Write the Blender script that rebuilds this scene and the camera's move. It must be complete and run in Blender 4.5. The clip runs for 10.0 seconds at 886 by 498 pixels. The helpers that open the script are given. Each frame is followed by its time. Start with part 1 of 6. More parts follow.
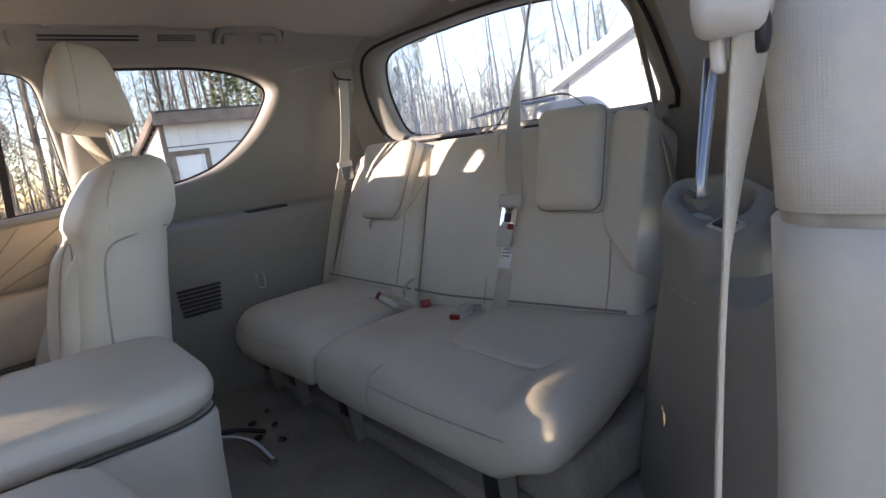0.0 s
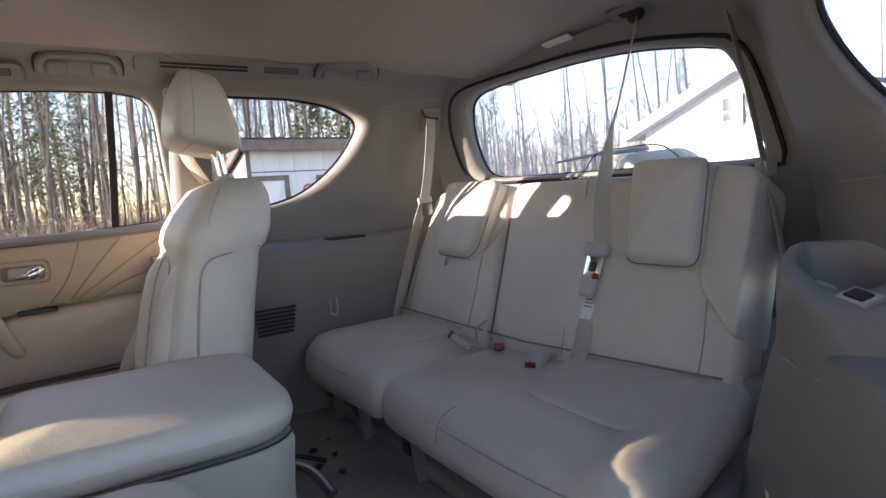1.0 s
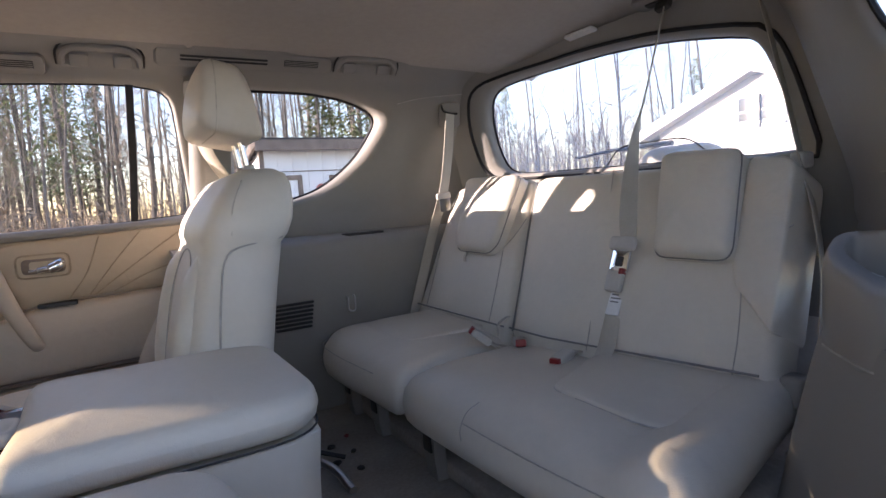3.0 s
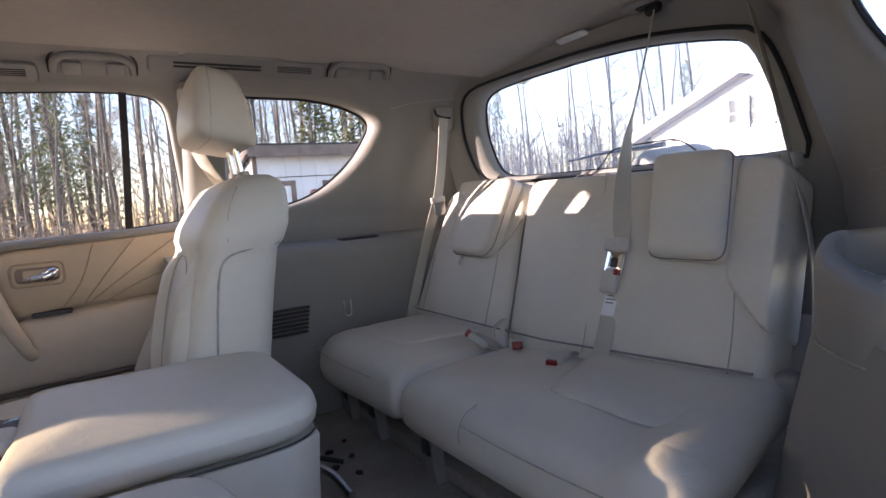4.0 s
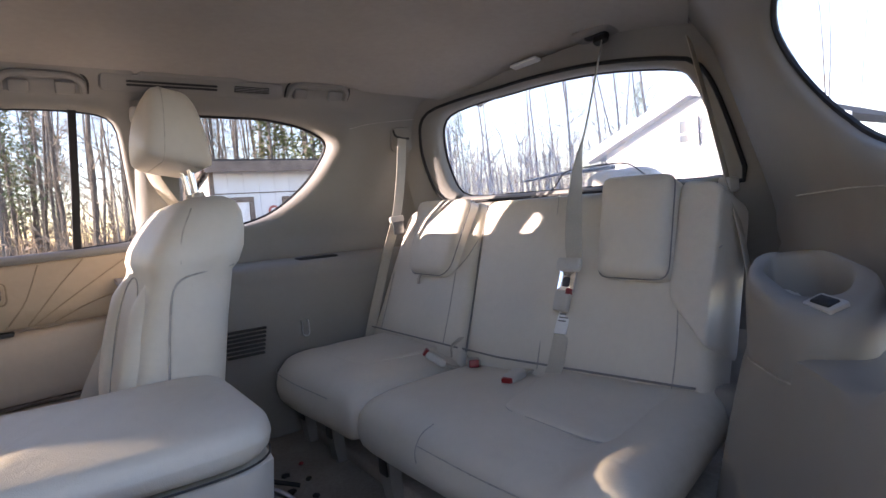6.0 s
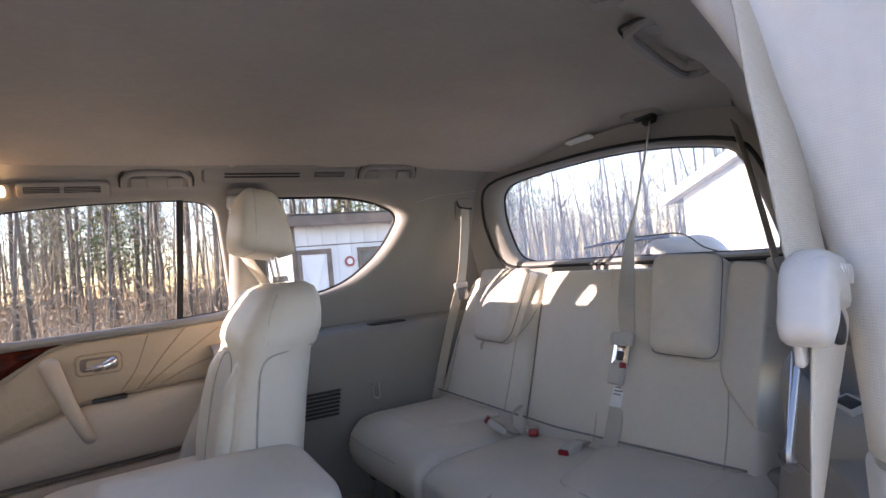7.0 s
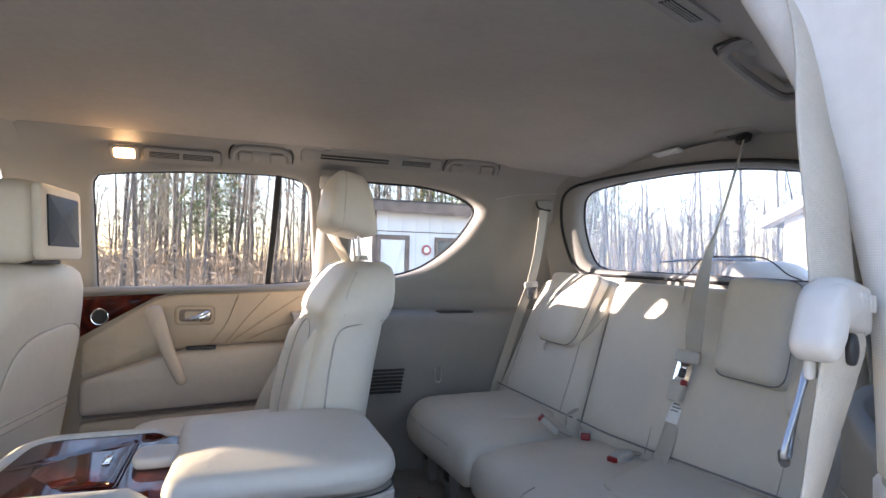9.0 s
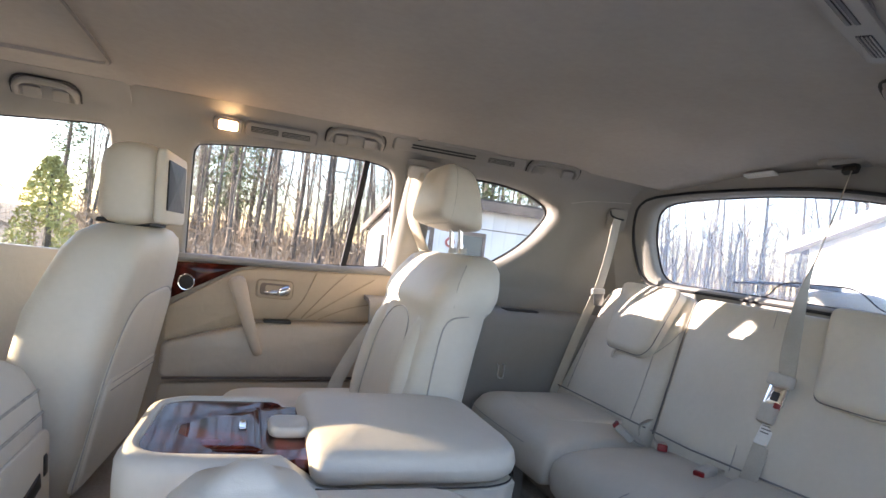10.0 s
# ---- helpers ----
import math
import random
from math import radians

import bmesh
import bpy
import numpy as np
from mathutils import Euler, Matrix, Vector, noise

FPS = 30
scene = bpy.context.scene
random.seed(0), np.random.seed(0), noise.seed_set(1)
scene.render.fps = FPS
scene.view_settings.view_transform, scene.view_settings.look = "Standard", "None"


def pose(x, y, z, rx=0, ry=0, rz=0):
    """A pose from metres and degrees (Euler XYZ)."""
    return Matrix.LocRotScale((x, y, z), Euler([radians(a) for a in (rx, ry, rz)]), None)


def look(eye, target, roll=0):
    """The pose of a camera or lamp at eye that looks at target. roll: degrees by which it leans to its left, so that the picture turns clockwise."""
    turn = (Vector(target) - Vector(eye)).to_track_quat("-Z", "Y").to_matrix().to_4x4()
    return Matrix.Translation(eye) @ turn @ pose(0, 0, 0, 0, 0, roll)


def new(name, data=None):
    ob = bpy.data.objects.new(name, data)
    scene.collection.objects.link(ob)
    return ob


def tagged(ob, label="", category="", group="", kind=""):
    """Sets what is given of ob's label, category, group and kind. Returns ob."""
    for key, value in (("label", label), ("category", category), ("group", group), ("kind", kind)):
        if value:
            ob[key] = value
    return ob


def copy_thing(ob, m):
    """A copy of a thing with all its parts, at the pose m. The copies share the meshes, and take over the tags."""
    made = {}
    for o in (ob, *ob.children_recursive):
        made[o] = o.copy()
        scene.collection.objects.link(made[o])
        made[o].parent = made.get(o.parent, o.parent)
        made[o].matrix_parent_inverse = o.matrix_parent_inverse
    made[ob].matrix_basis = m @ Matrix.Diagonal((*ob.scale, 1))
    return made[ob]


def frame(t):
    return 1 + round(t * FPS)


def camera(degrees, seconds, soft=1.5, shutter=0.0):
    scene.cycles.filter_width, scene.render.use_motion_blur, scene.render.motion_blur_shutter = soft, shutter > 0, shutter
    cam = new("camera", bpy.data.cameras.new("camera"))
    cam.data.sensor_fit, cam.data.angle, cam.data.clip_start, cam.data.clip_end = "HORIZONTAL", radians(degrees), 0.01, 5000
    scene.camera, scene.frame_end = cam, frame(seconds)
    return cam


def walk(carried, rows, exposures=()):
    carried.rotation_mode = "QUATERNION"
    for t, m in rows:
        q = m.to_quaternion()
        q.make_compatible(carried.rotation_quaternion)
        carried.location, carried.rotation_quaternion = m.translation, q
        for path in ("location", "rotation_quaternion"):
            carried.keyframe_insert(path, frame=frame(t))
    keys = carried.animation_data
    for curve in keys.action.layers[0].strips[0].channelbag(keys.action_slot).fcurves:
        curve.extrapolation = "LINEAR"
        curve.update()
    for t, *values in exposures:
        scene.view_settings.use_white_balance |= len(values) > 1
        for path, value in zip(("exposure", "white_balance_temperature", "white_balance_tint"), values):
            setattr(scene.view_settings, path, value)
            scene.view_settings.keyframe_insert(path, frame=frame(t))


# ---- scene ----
cam = camera(77.0, 10.0)
PATH = [
    (0, (0.401, -1.073, 0.659), (1.598, 0.490, 0.305), -8.2),
    (0.5, (0.410, -1.037, 0.651), (1.555, 0.567, 0.312), -6.5),
    (1, (0.374, -1.033, 0.663), (1.418, 0.662, 0.472), -4.1),
    (1.5, (0.368, -0.998, 0.645), (1.427, 0.687, 0.448), -3.8),
    (2, (0.359, -0.992, 0.651), (1.377, 0.721, 0.478), -2.9),
    (2.5, (0.363, -0.997, 0.646), (1.367, 0.723, 0.463), -3.7),
    (4, (0.356, -1.005, 0.646), (1.386, 0.701, 0.474), -4.6),
    (4.5, (0.360, -1.004, 0.645), (1.405, 0.694, 0.484), -5.2),
    (5, (0.359, -1.004, 0.644), (1.420, 0.684, 0.484), -5.3),
    (6.5, (0.349, -1.078, 0.686), (1.526, 0.537, 0.602), -4.6),
    (7, (0.334, -1.134, 0.733), (1.279, 0.628, 0.789), -5.4),
    (7.5, (0.341, -1.126, 0.726), (1.151, 0.702, 0.714), -0.5),
    (8, (0.411, -1.147, 0.727), (1.219, 0.680, 0.636), -5.1),
    (8.5, (0.415, -1.181, 0.746), (1.221, 0.648, 0.689), -4.3),
    (9, (0.316, -1.188, 0.727), (1.011, 0.687, 0.776), 1.2),
    (9.5, (0.159, -1.105, 0.707), (0.852, 0.771, 0.702), 5.7),
    (10, (0.096, -1.135, 0.722), (0.751, 0.755, 0.740), 6.8),
]
EXPOSURES = [(0.0, 2.14, 6600, 31), (1.0, 2.22, 6520, 32), (2.5, 2.27, 6440, 36), (5.0, 2.29, 6430, 37), (7.0, 2.44, 6500, 36), (8.5, 2.52, 6330, 33), (9.0, 2.76, 6300, 31), (10.0, 2.80, 6380, 30)]
walk(cam, [(t, look(eye, target, roll)) for t, eye, target, roll in PATH], EXPOSURES)

# world, sun and light
SUN = Vector((-1.0, 0.42, 0.19)).normalized()        # towards the sun
world = bpy.data.worlds.new("sky")
scene.world = world
world.use_nodes = True
wn = world.node_tree.nodes
sky = wn.new("ShaderNodeTexSky")
sky.sky_type = "NISHITA"
sky.sun_disc = False
sky.dust_density, sky.ozone_density = 0.3, 1.6
sky.sun_elevation = math.asin(SUN.z)
sky.sun_rotation = math.atan2(SUN.x, SUN.y)
wn["Background"].inputs[1].default_value = 0.15
world.node_tree.links.new(sky.outputs[0], wn["Background"].inputs[0])
sun_data = bpy.data.lights.new("sun", "SUN")
sun_data.energy, sun_data.angle, sun_data.color = 3.5, radians(0.5), (1.0, 0.93, 0.74)
sun = new("sun", sun_data)
sun.matrix_world = look((0, 0, 0), -SUN)


# ---- materials ----
def mat(name, color, rough=0.5, vary=0.12, scale=6.0, grain=0.0, grain_scale=400.0, metal=0.0, coat=0.0, kind="noise", spec=0.5, each=0.0, vary2=0.05, pucker=0.0):
    m = bpy.data.materials.new(name)
    m.use_nodes = True
    n, l = m.node_tree.nodes, m.node_tree.links
    b = n["Principled BSDF"]
    b.inputs["Roughness"].default_value = rough
    b.inputs["Metallic"].default_value = metal
    b.inputs["Coat Weight"].default_value = coat
    b.inputs["Specular IOR Level"].default_value = spec
    tc = n.new("ShaderNodeTexCoord")
    big = n.new("ShaderNodeTexNoise")
    big.inputs["Scale"].default_value, big.inputs["Detail"].default_value = scale, 5
    small = n.new("ShaderNodeTexNoise")
    small.inputs["Scale"].default_value, small.inputs["Detail"].default_value = scale * 14, 4
    for t in (big, small):
        l.new(tc.outputs["Object"], t.inputs["Vector"])
    ramp = n.new("ShaderNodeValToRGB")
    lo, hi = 1 - vary, 1 + vary
    ramp.color_ramp.elements[0].position, ramp.color_ramp.elements[1].position = 0.3, 0.7
    ramp.color_ramp.elements[0].color = (*[c * lo for c in color], 1)
    ramp.color_ramp.elements[1].color = (*[min(1, c * hi) for c in color], 1)
    l.new(big.outputs[0], ramp.inputs[0])
    hsv = n.new("ShaderNodeHueSaturation")
    mr = n.new("ShaderNodeMapRange")
    mr.inputs[3].default_value, mr.inputs[4].default_value = 1 - vary2 * 2, 1 + vary2 * 2
    l.new(small.outputs[0], mr.inputs[0])
    if each:
        info, mul, add = n.new("ShaderNodeObjectInfo"), n.new("ShaderNodeMath"), n.new("ShaderNodeMath")
        mul.operation, add.operation = "MULTIPLY_ADD", "ADD"
        mul.inputs[1].default_value, mul.inputs[2].default_value = each * 2, -each
        l.new(info.outputs["Random"], mul.inputs[0])
        l.new(mul.outputs[0], add.inputs[0])
        l.new(mr.outputs[0], add.inputs[1])
        l.new(add.outputs[0], hsv.inputs["Value"])
    else:
        l.new(mr.outputs[0], hsv.inputs["Value"])
    l.new(ramp.outputs[0], hsv.inputs["Color"])
    l.new(hsv.outputs[0], b.inputs["Base Color"])
    rr = n.new("ShaderNodeMapRange")
    rr.inputs[3].default_value, rr.inputs[4].default_value = max(0.02, rough - 0.15 * rough), min(1, rough + 0.15 * rough)
    l.new(small.outputs[0], rr.inputs[0])
    l.new(rr.outputs[0], b.inputs["Roughness"])
    if grain:
        if kind == "cells":
            g = n.new("ShaderNodeTexVoronoi")
            g.inputs["Randomness"].default_value = 1.0
        elif kind == "weave":
            g = n.new("ShaderNodeTexVoronoi")
            g.inputs["Randomness"].default_value = 0.12
        else:
            g = n.new("ShaderNodeTexNoise")
            g.inputs["Detail"].default_value = 3
        g.inputs["Scale"].default_value = grain_scale
        l.new(tc.outputs["Object"], g.inputs["Vector"])
        bump = n.new("ShaderNodeBump")
        bump.inputs["Strength"].default_value, bump.inputs["Distance"].default_value = grain, 0.4 / grain_scale
        l.new(g.outputs[0], bump.inputs["Height"])
        soft = n.new("ShaderNodeBump")
        soft.inputs["Strength"].default_value, soft.inputs["Distance"].default_value = 0.25, 0.004
        l.new(big.outputs[0], soft.inputs["Height"])
        l.new(bump.outputs[0], soft.inputs["Normal"])
        last = soft
        if pucker:                                           # shallow creases of stretched leather
            crease = n.new("ShaderNodeTexNoise")
            crease.inputs["Scale"].default_value, crease.inputs["Detail"].default_value, crease.inputs["Distortion"].default_value = 17, 3, 0.8
            l.new(tc.outputs["Object"], crease.inputs["Vector"])
            last = n.new("ShaderNodeBump")
            last.inputs["Strength"].default_value, last.inputs["Distance"].default_value = pucker, 0.010
            l.new(crease.outputs[0], last.inputs["Height"])
            l.new(soft.outputs[0], last.inputs["Normal"])
        l.new(last.outputs[0], b.inputs["Normal"])
    return m


def walnut_mat():
    m = mat("walnut", (0.10, 0.022, 0.010), rough=0.06, vary=0.5, scale=14, coat=0.0, spec=0.17)
    n, l = m.node_tree.nodes, m.node_tree.links
    wave = n.new("ShaderNodeTexWave")
    wave.inputs["Scale"].default_value, wave.inputs["Distortion"].default_value = 5, 22
    wave.inputs["Detail"].default_value = 4
    tc = [x for x in n if x.type == "TEX_COORD"][0]
    l.new(tc.outputs["Object"], wave.inputs["Vector"])
    ramp = n.new("ShaderNodeValToRGB")
    ramp.color_ramp.elements[0].color = (0.034, 0.0078, 0.0050, 1)
    ramp.color_ramp.elements[1].color = (0.088, 0.015, 0.009, 1)
    l.new(wave.outputs[0], ramp.inputs[0])
    l.new(ramp.outputs[0], n["Principled BSDF"].inputs["Base Color"])
    n["Principled BSDF"].inputs["Coat Roughness"].default_value = 0.03
    return m


def glass_mat(name, tint, haze=0.0):
    m = bpy.data.materials.new(name)
    m.use_nodes = True
    n, l = m.node_tree.nodes, m.node_tree.links
    n.remove(n["Principled BSDF"])
    clear, gloss, mix, face = n.new("ShaderNodeBsdfTransparent"), n.new("ShaderNodeBsdfGlossy"), n.new("ShaderNodeMixShader"), n.new("ShaderNodeLayerWeight")
    power, scaled = n.new("ShaderNodeMath"), n.new("ShaderNodeMath")
    power.operation, power.inputs[1].default_value = "POWER", 4
    scaled.operation, scaled.inputs[1].default_value, scaled.inputs[2].default_value = "MULTIPLY_ADD", 0.12, 0.02
    face.inputs[0].default_value = 0.5
    clear.inputs[0].default_value = (*tint, 1)
    gloss.inputs["Roughness"].default_value = 0.02
    l.new(face.outputs["Facing"], power.inputs[0])
    l.new(power.outputs[0], scaled.inputs[0])
    l.new(scaled.outputs[0], mix.inputs[0])
    l.new(clear.outputs[0], mix.inputs[1])
    l.new(gloss.outputs[0], mix.inputs[2])
    l.new(mix.outputs[0], n["Material Output"].inputs[0])
    if haze:                                                 # pale haze mixed in, washing out the view as glare would
        veil, over = n.new("ShaderNodeBsdfTranslucent"), n.new("ShaderNodeMixShader")
        veil.inputs[0].default_value = (0.86, 0.86, 0.88, 1)
        over.inputs[0].default_value = haze
        l.new(mix.outputs[0], over.inputs[1])
        l.new(veil.outputs[0], over.inputs[2])
        l.new(over.outputs[0], n["Material Output"].inputs[0])
    return m


def glow_mat(name, color, strength):
    m = bpy.data.materials.new(name)
    m.use_nodes = True
    b = m.node_tree.nodes["Principled BSDF"]
    b.inputs["Base Color"].default_value = (*color, 1)
    b.inputs["Emission Color"].default_value = (*color, 1)
    b.inputs["Emission Strength"].default_value = strength
    return m


LEATHER = mat("cream_leather", (0.625, 0.575, 0.485), pucker=0.22, rough=0.46, vary=0.05, scale=5, grain=0.35, grain_scale=620, kind="cells", spec=0.35, vary2=0.02)
TAN = mat("tan_leather", (0.47, 0.375, 0.265), pucker=0.25, rough=0.45, vary=0.05, scale=5, grain=0.35, grain_scale=620, kind="cells", spec=0.35, vary2=0.02)
ARMREST = mat("light_tan_leather", (0.52, 0.43, 0.33), pucker=0.2, rough=0.45, vary=0.05, scale=5, grain=0.35, grain_scale=620, kind="cells", spec=0.35, vary2=0.02)
SEAM = mat("seam_thread", (0.40, 0.375, 0.33), rough=0.8, vary=0.2, scale=60)
TANSEAM = mat("tan_thread", (0.34, 0.265, 0.18), rough=0.8, vary=0.15, scale=60)
STITCH = mat("pale_thread", (0.50, 0.46, 0.38), rough=0.8, vary=0.2, scale=60)
TRIM = mat("beige_trim_plastic", (0.272, 0.257, 0.230), rough=0.52, vary=0.04, scale=4, grain=0.3, grain_scale=800, kind="cells", spec=0.35, vary2=0.02)
PILLAR = mat("woven_pillar_cloth", (0.60, 0.58, 0.54), rough=0.85, vary=0.015, scale=6, grain=0.5, grain_scale=600, kind="weave", spec=0.15, vary2=0.04)
LINER = mat("headliner_cloth", (0.385, 0.352, 0.310), rough=0.95, vary=0.05, scale=4, grain=0.6, grain_scale=700, spec=0.1, vary2=0.04)
CARPET = mat("beige_carpet", (0.36, 0.32, 0.27), rough=0.98, vary=0.12, scale=8, grain=1.0, grain_scale=500, spec=0.05, vary2=0.12)
WALNUT = walnut_mat()
CHROME = mat("chrome", (0.80, 0.80, 0.80), rough=0.10, vary=0.03, metal=1.0)
STEEL = mat("brushed_steel", (0.55, 0.55, 0.54), rough=0.38, vary=0.03, scale=30, metal=1.0, vary2=0.01)
DARKSTEEL = mat("dark_steel", (0.24, 0.24, 0.245), rough=0.30, vary=0.05, scale=30, metal=1.0, vary2=0.02)
BLACK = mat("black_plastic", (0.018, 0.018, 0.018), rough=0.45, vary=0.2, scale=20)
RUBBER = mat("black_rubber", (0.012, 0.012, 0.013), rough=0.7, vary=0.2, scale=20)
DARK = mat("dark_grille_and_shadow", (0.035, 0.033, 0.03), rough=0.7, vary=0.2, scale=30)
RED = mat("red_plastic", (0.25, 0.010, 0.012), rough=0.35, vary=0.08, scale=40)
BELT = mat("belt_webbing", (0.47, 0.43, 0.355), rough=0.75, vary=0.05, scale=20, grain=0.8, grain_scale=900, kind="weave", spec=0.2)
PALE = mat("pale_plastic", (0.49, 0.465, 0.415), rough=0.40, vary=0.03, scale=8, spec=0.4)
PAPER = mat("white_label", (0.80, 0.79, 0.76), rough=0.6, vary=0.03, scale=20)
# grey for printed bars and joints, also for shade drawn along creases and pads
INK_SHADE = mat("grey_print_and_shade", (0.22, 0.21, 0.20), rough=0.7, vary=0.1, scale=40)
SCREEN = mat("dark_screen", (0.02, 0.02, 0.022), spec=0.2, rough=0.38, vary=0.1, scale=4)
GLASS = glass_mat("clear_glass", (0.94, 0.97, 0.95))
PRIVACY = glass_mat("lightly_tinted_glass", (0.93, 0.95, 0.95))
TINTED = glass_mat("tinted_glass", (0.82, 0.80, 0.70))
HAZY = glass_mat("hazed_glass", (0.95, 0.96, 0.95), 0.15)
LAMP = glow_mat("lit_lamp", (1.0, 0.64, 0.25), 15.0)
PAINT = mat("pearl_car_paint", (0.62, 0.60, 0.55), rough=0.25, vary=0.02, coat=1.0)
BARK = mat("grey_bark", (0.125, 0.105, 0.088), rough=0.95, vary=0.35, scale=3, grain=1.0, grain_scale=25, each=0.35, vary2=0.2)
TWIG = mat("bare_twigs", (0.22, 0.18, 0.14), rough=0.95, vary=0.3, scale=3, each=0.25)
NEEDLE = mat("pine_needles", (0.12, 0.145, 0.06), rough=0.8, vary=0.4, scale=2, each=0.3, vary2=0.2)
BUSHLEAF = mat("yellow_green_leaves", (0.30, 0.28, 0.09), rough=0.7, vary=0.4, scale=2, vary2=0.25)
LITTER = mat("leaf_litter_ground", (0.30, 0.215, 0.14), rough=0.98, vary=0.35, scale=0.8, grain=1.0, grain_scale=14, vary2=0.25)
SIDING = mat("white_siding", (0.72, 0.72, 0.72), rough=0.6, vary=0.05, scale=2, each=0.03)
SHEDROOF = mat("dark_shingle", (0.07, 0.06, 0.055), rough=0.9, vary=0.3, scale=4, grain=1, grain_scale=40)
BROWN = mat("brown_timber_and_shade", (0.20, 0.155, 0.125), rough=0.8, vary=0.25, scale=6, grain=0.7, grain_scale=60)
WHITE = mat("white_paint", (0.80, 0.80, 0.79), rough=0.5, vary=0.03, scale=3)
FADED = mat("faded_red_paint", (0.42, 0.13, 0.11), rough=0.6, vary=0.2, scale=12)
PANE = mat("house_window_glass", (0.09, 0.10, 0.10), rough=0.25, vary=0.1, scale=2)


# ---- building helpers ----
def part(name, bm, material, parent=None, label="", smooth=True, mats=()):
    me = bpy.data.meshes.new(name)
    bmesh.ops.recalc_face_normals(bm, faces=bm.faces[:])
    bm.to_mesh(me)
    bm.free()
    if smooth:
        me.shade_smooth()
        if smooth != "all":
            me.set_sharp_from_angle(angle=radians(42))
    me.materials.append(material)
    for m in mats:
        me.materials.append(m)
    ob = new(name, me)
    if parent:
        ob.parent = parent
        if not parent.parent:
            ob.matrix_parent_inverse = parent.matrix_basis.inverted()
    if label:
        ob["label"] = label
    return ob


def thing(name, at, label, category, group="", kind=""):
    ob = new(name)
    ob.empty_display_size = 0.05
    ob.matrix_basis = Matrix.Translation(at)
    return tagged(ob, label, category, group, kind)


def alone(name, bm, material, label, category, group="", kind="", smooth=True):
    return tagged(part(name, bm, material, smooth=smooth), label, category, group, kind)


def loft(rings, cap=True, closed=True, bm=None):
    bm = bm or bmesh.new()
    vs = [[bm.verts.new(p) for p in ring] for ring in rings]
    n = len(vs[0])
    for a, b in zip(vs, vs[1:]):
        for i in range(n if closed else n - 1):
            j = (i + 1) % n
            try:
                bm.faces.new((a[i], a[j], b[j], b[i]))
            except ValueError:
                pass
    if cap and closed:
        bm.faces.new(vs[0][::-1])
        bm.faces.new(vs[-1])
    return bm


def rpoly(pts, r, seg=5):
    """A polygon with rounded corners; r: one radius or one for each corner."""
    out, n = [], len(pts)
    for i, p in enumerate(pts):
        rr = r[i] if isinstance(r, (list, tuple)) else r
        p, a, b = Vector(p), Vector(pts[i - 1]), Vector(pts[(i + 1) % n])
        da, db = (a - p), (b - p)
        ra, rb = min(rr, da.length * 0.45), min(rr, db.length * 0.45)
        s, e = p + da.normalized() * ra, p + db.normalized() * rb
        for k in range(seg + 1):
            t = k / seg
            out.append(s * (1 - t) ** 2 + p * 2 * t * (1 - t) + e * t * t)
    return out


def rect(u0, v0, u1, v1, r=0.02, seg=5):
    return rpoly([(u0, v0), (u1, v0), (u1, v1), (u0, v1)], r, seg)


def cushion(outline, thick, r, crown=0.0, m=None, rings=5, shape=None, bm=None):
    """A padded slab over a convex outline in u and v: its back at w = 0, its crowned face at w = thick + crown, with edges rounded by r."""
    m = m or Matrix()
    o = [Vector(p) for p in outline]
    c = sum(o, Vector((0, 0))) / len(o)
    size = min((p - c).length for p in o)
    r = min(r, size * 0.6, thick * 0.5)

    def ring(inset, w):
        res = []
        for p in o:
            d = (p - c)
            q = c + d * max(0.02, 1 - inset / max(d.length, 1e-6))
            ww = w + (shape(q.x, q.y) if shape else 0)
            res.append(m @ Vector((q.x, q.y, ww)))
        return res

    rs = []
    for k in range(4):
        a = k / 3 * math.pi / 2
        rs.append(ring(r * (1 - math.sin(a)), r * (1 - math.cos(a))))
    for k in range(4):
        a = k / 3 * math.pi / 2
        rs.append(ring(r * (1 - math.cos(a)), thick - r + r * math.sin(a)))
    for k in range(1, rings + 1):
        f = k / rings
        res = []
        for p, q in zip(o, ring(r, 0)):
            d = (p - c)
            q2 = c + d * max(0.0, 1 - r / max(d.length, 1e-6)) * (1 - f * 0.97)
            ww = thick + crown * (1 - (1 - f) ** 2) + (shape(q2.x, q2.y) if shape else 0)
            res.append(m @ Vector((q2.x, q2.y, ww)))
        rs.append(res)
    return loft(rs, bm=bm)


def dense(outline, step=0.035):
    """The same closed outline with points along its long edges."""
    out = []
    for a, b in zip(outline, list(outline[1:]) + [outline[0]]):
        a, b = Vector(a), Vector(b)
        n = max(1, int((b - a).length / step))
        out += [a.lerp(b, k / n) for k in range(n)]
    return out


def axes(origin, u, v):
    """A frame: u and v as given (v made square to u), w to the side that u x v points at."""
    u = Vector(u).normalized()
    w = u.cross(Vector(v)).normalized()
    v = w.cross(u)
    return Matrix(((u.x, v.x, w.x, origin[0]), (u.y, v.y, w.y, origin[1]), (u.z, v.z, w.z, origin[2]), (0, 0, 0, 1)))


def smooth_path(pts, n=6):
    """Catmull-Rom through the points."""
    p = [Vector(q) for q in pts]
    p = [2 * p[0] - p[1], *p, 2 * p[-1] - p[-2]]
    out = []
    for i in range(1, len(p) - 2):
        a, b, c, d = p[i - 1 : i + 3]
        for k in range(n):
            t = k / n
            out.append(0.5 * (2 * b + (c - a) * t + (2 * a - 5 * b + 4 * c - d) * t * t + (3 * b - a - 3 * c + d) * t ** 3))
    return out + [p[-2]]


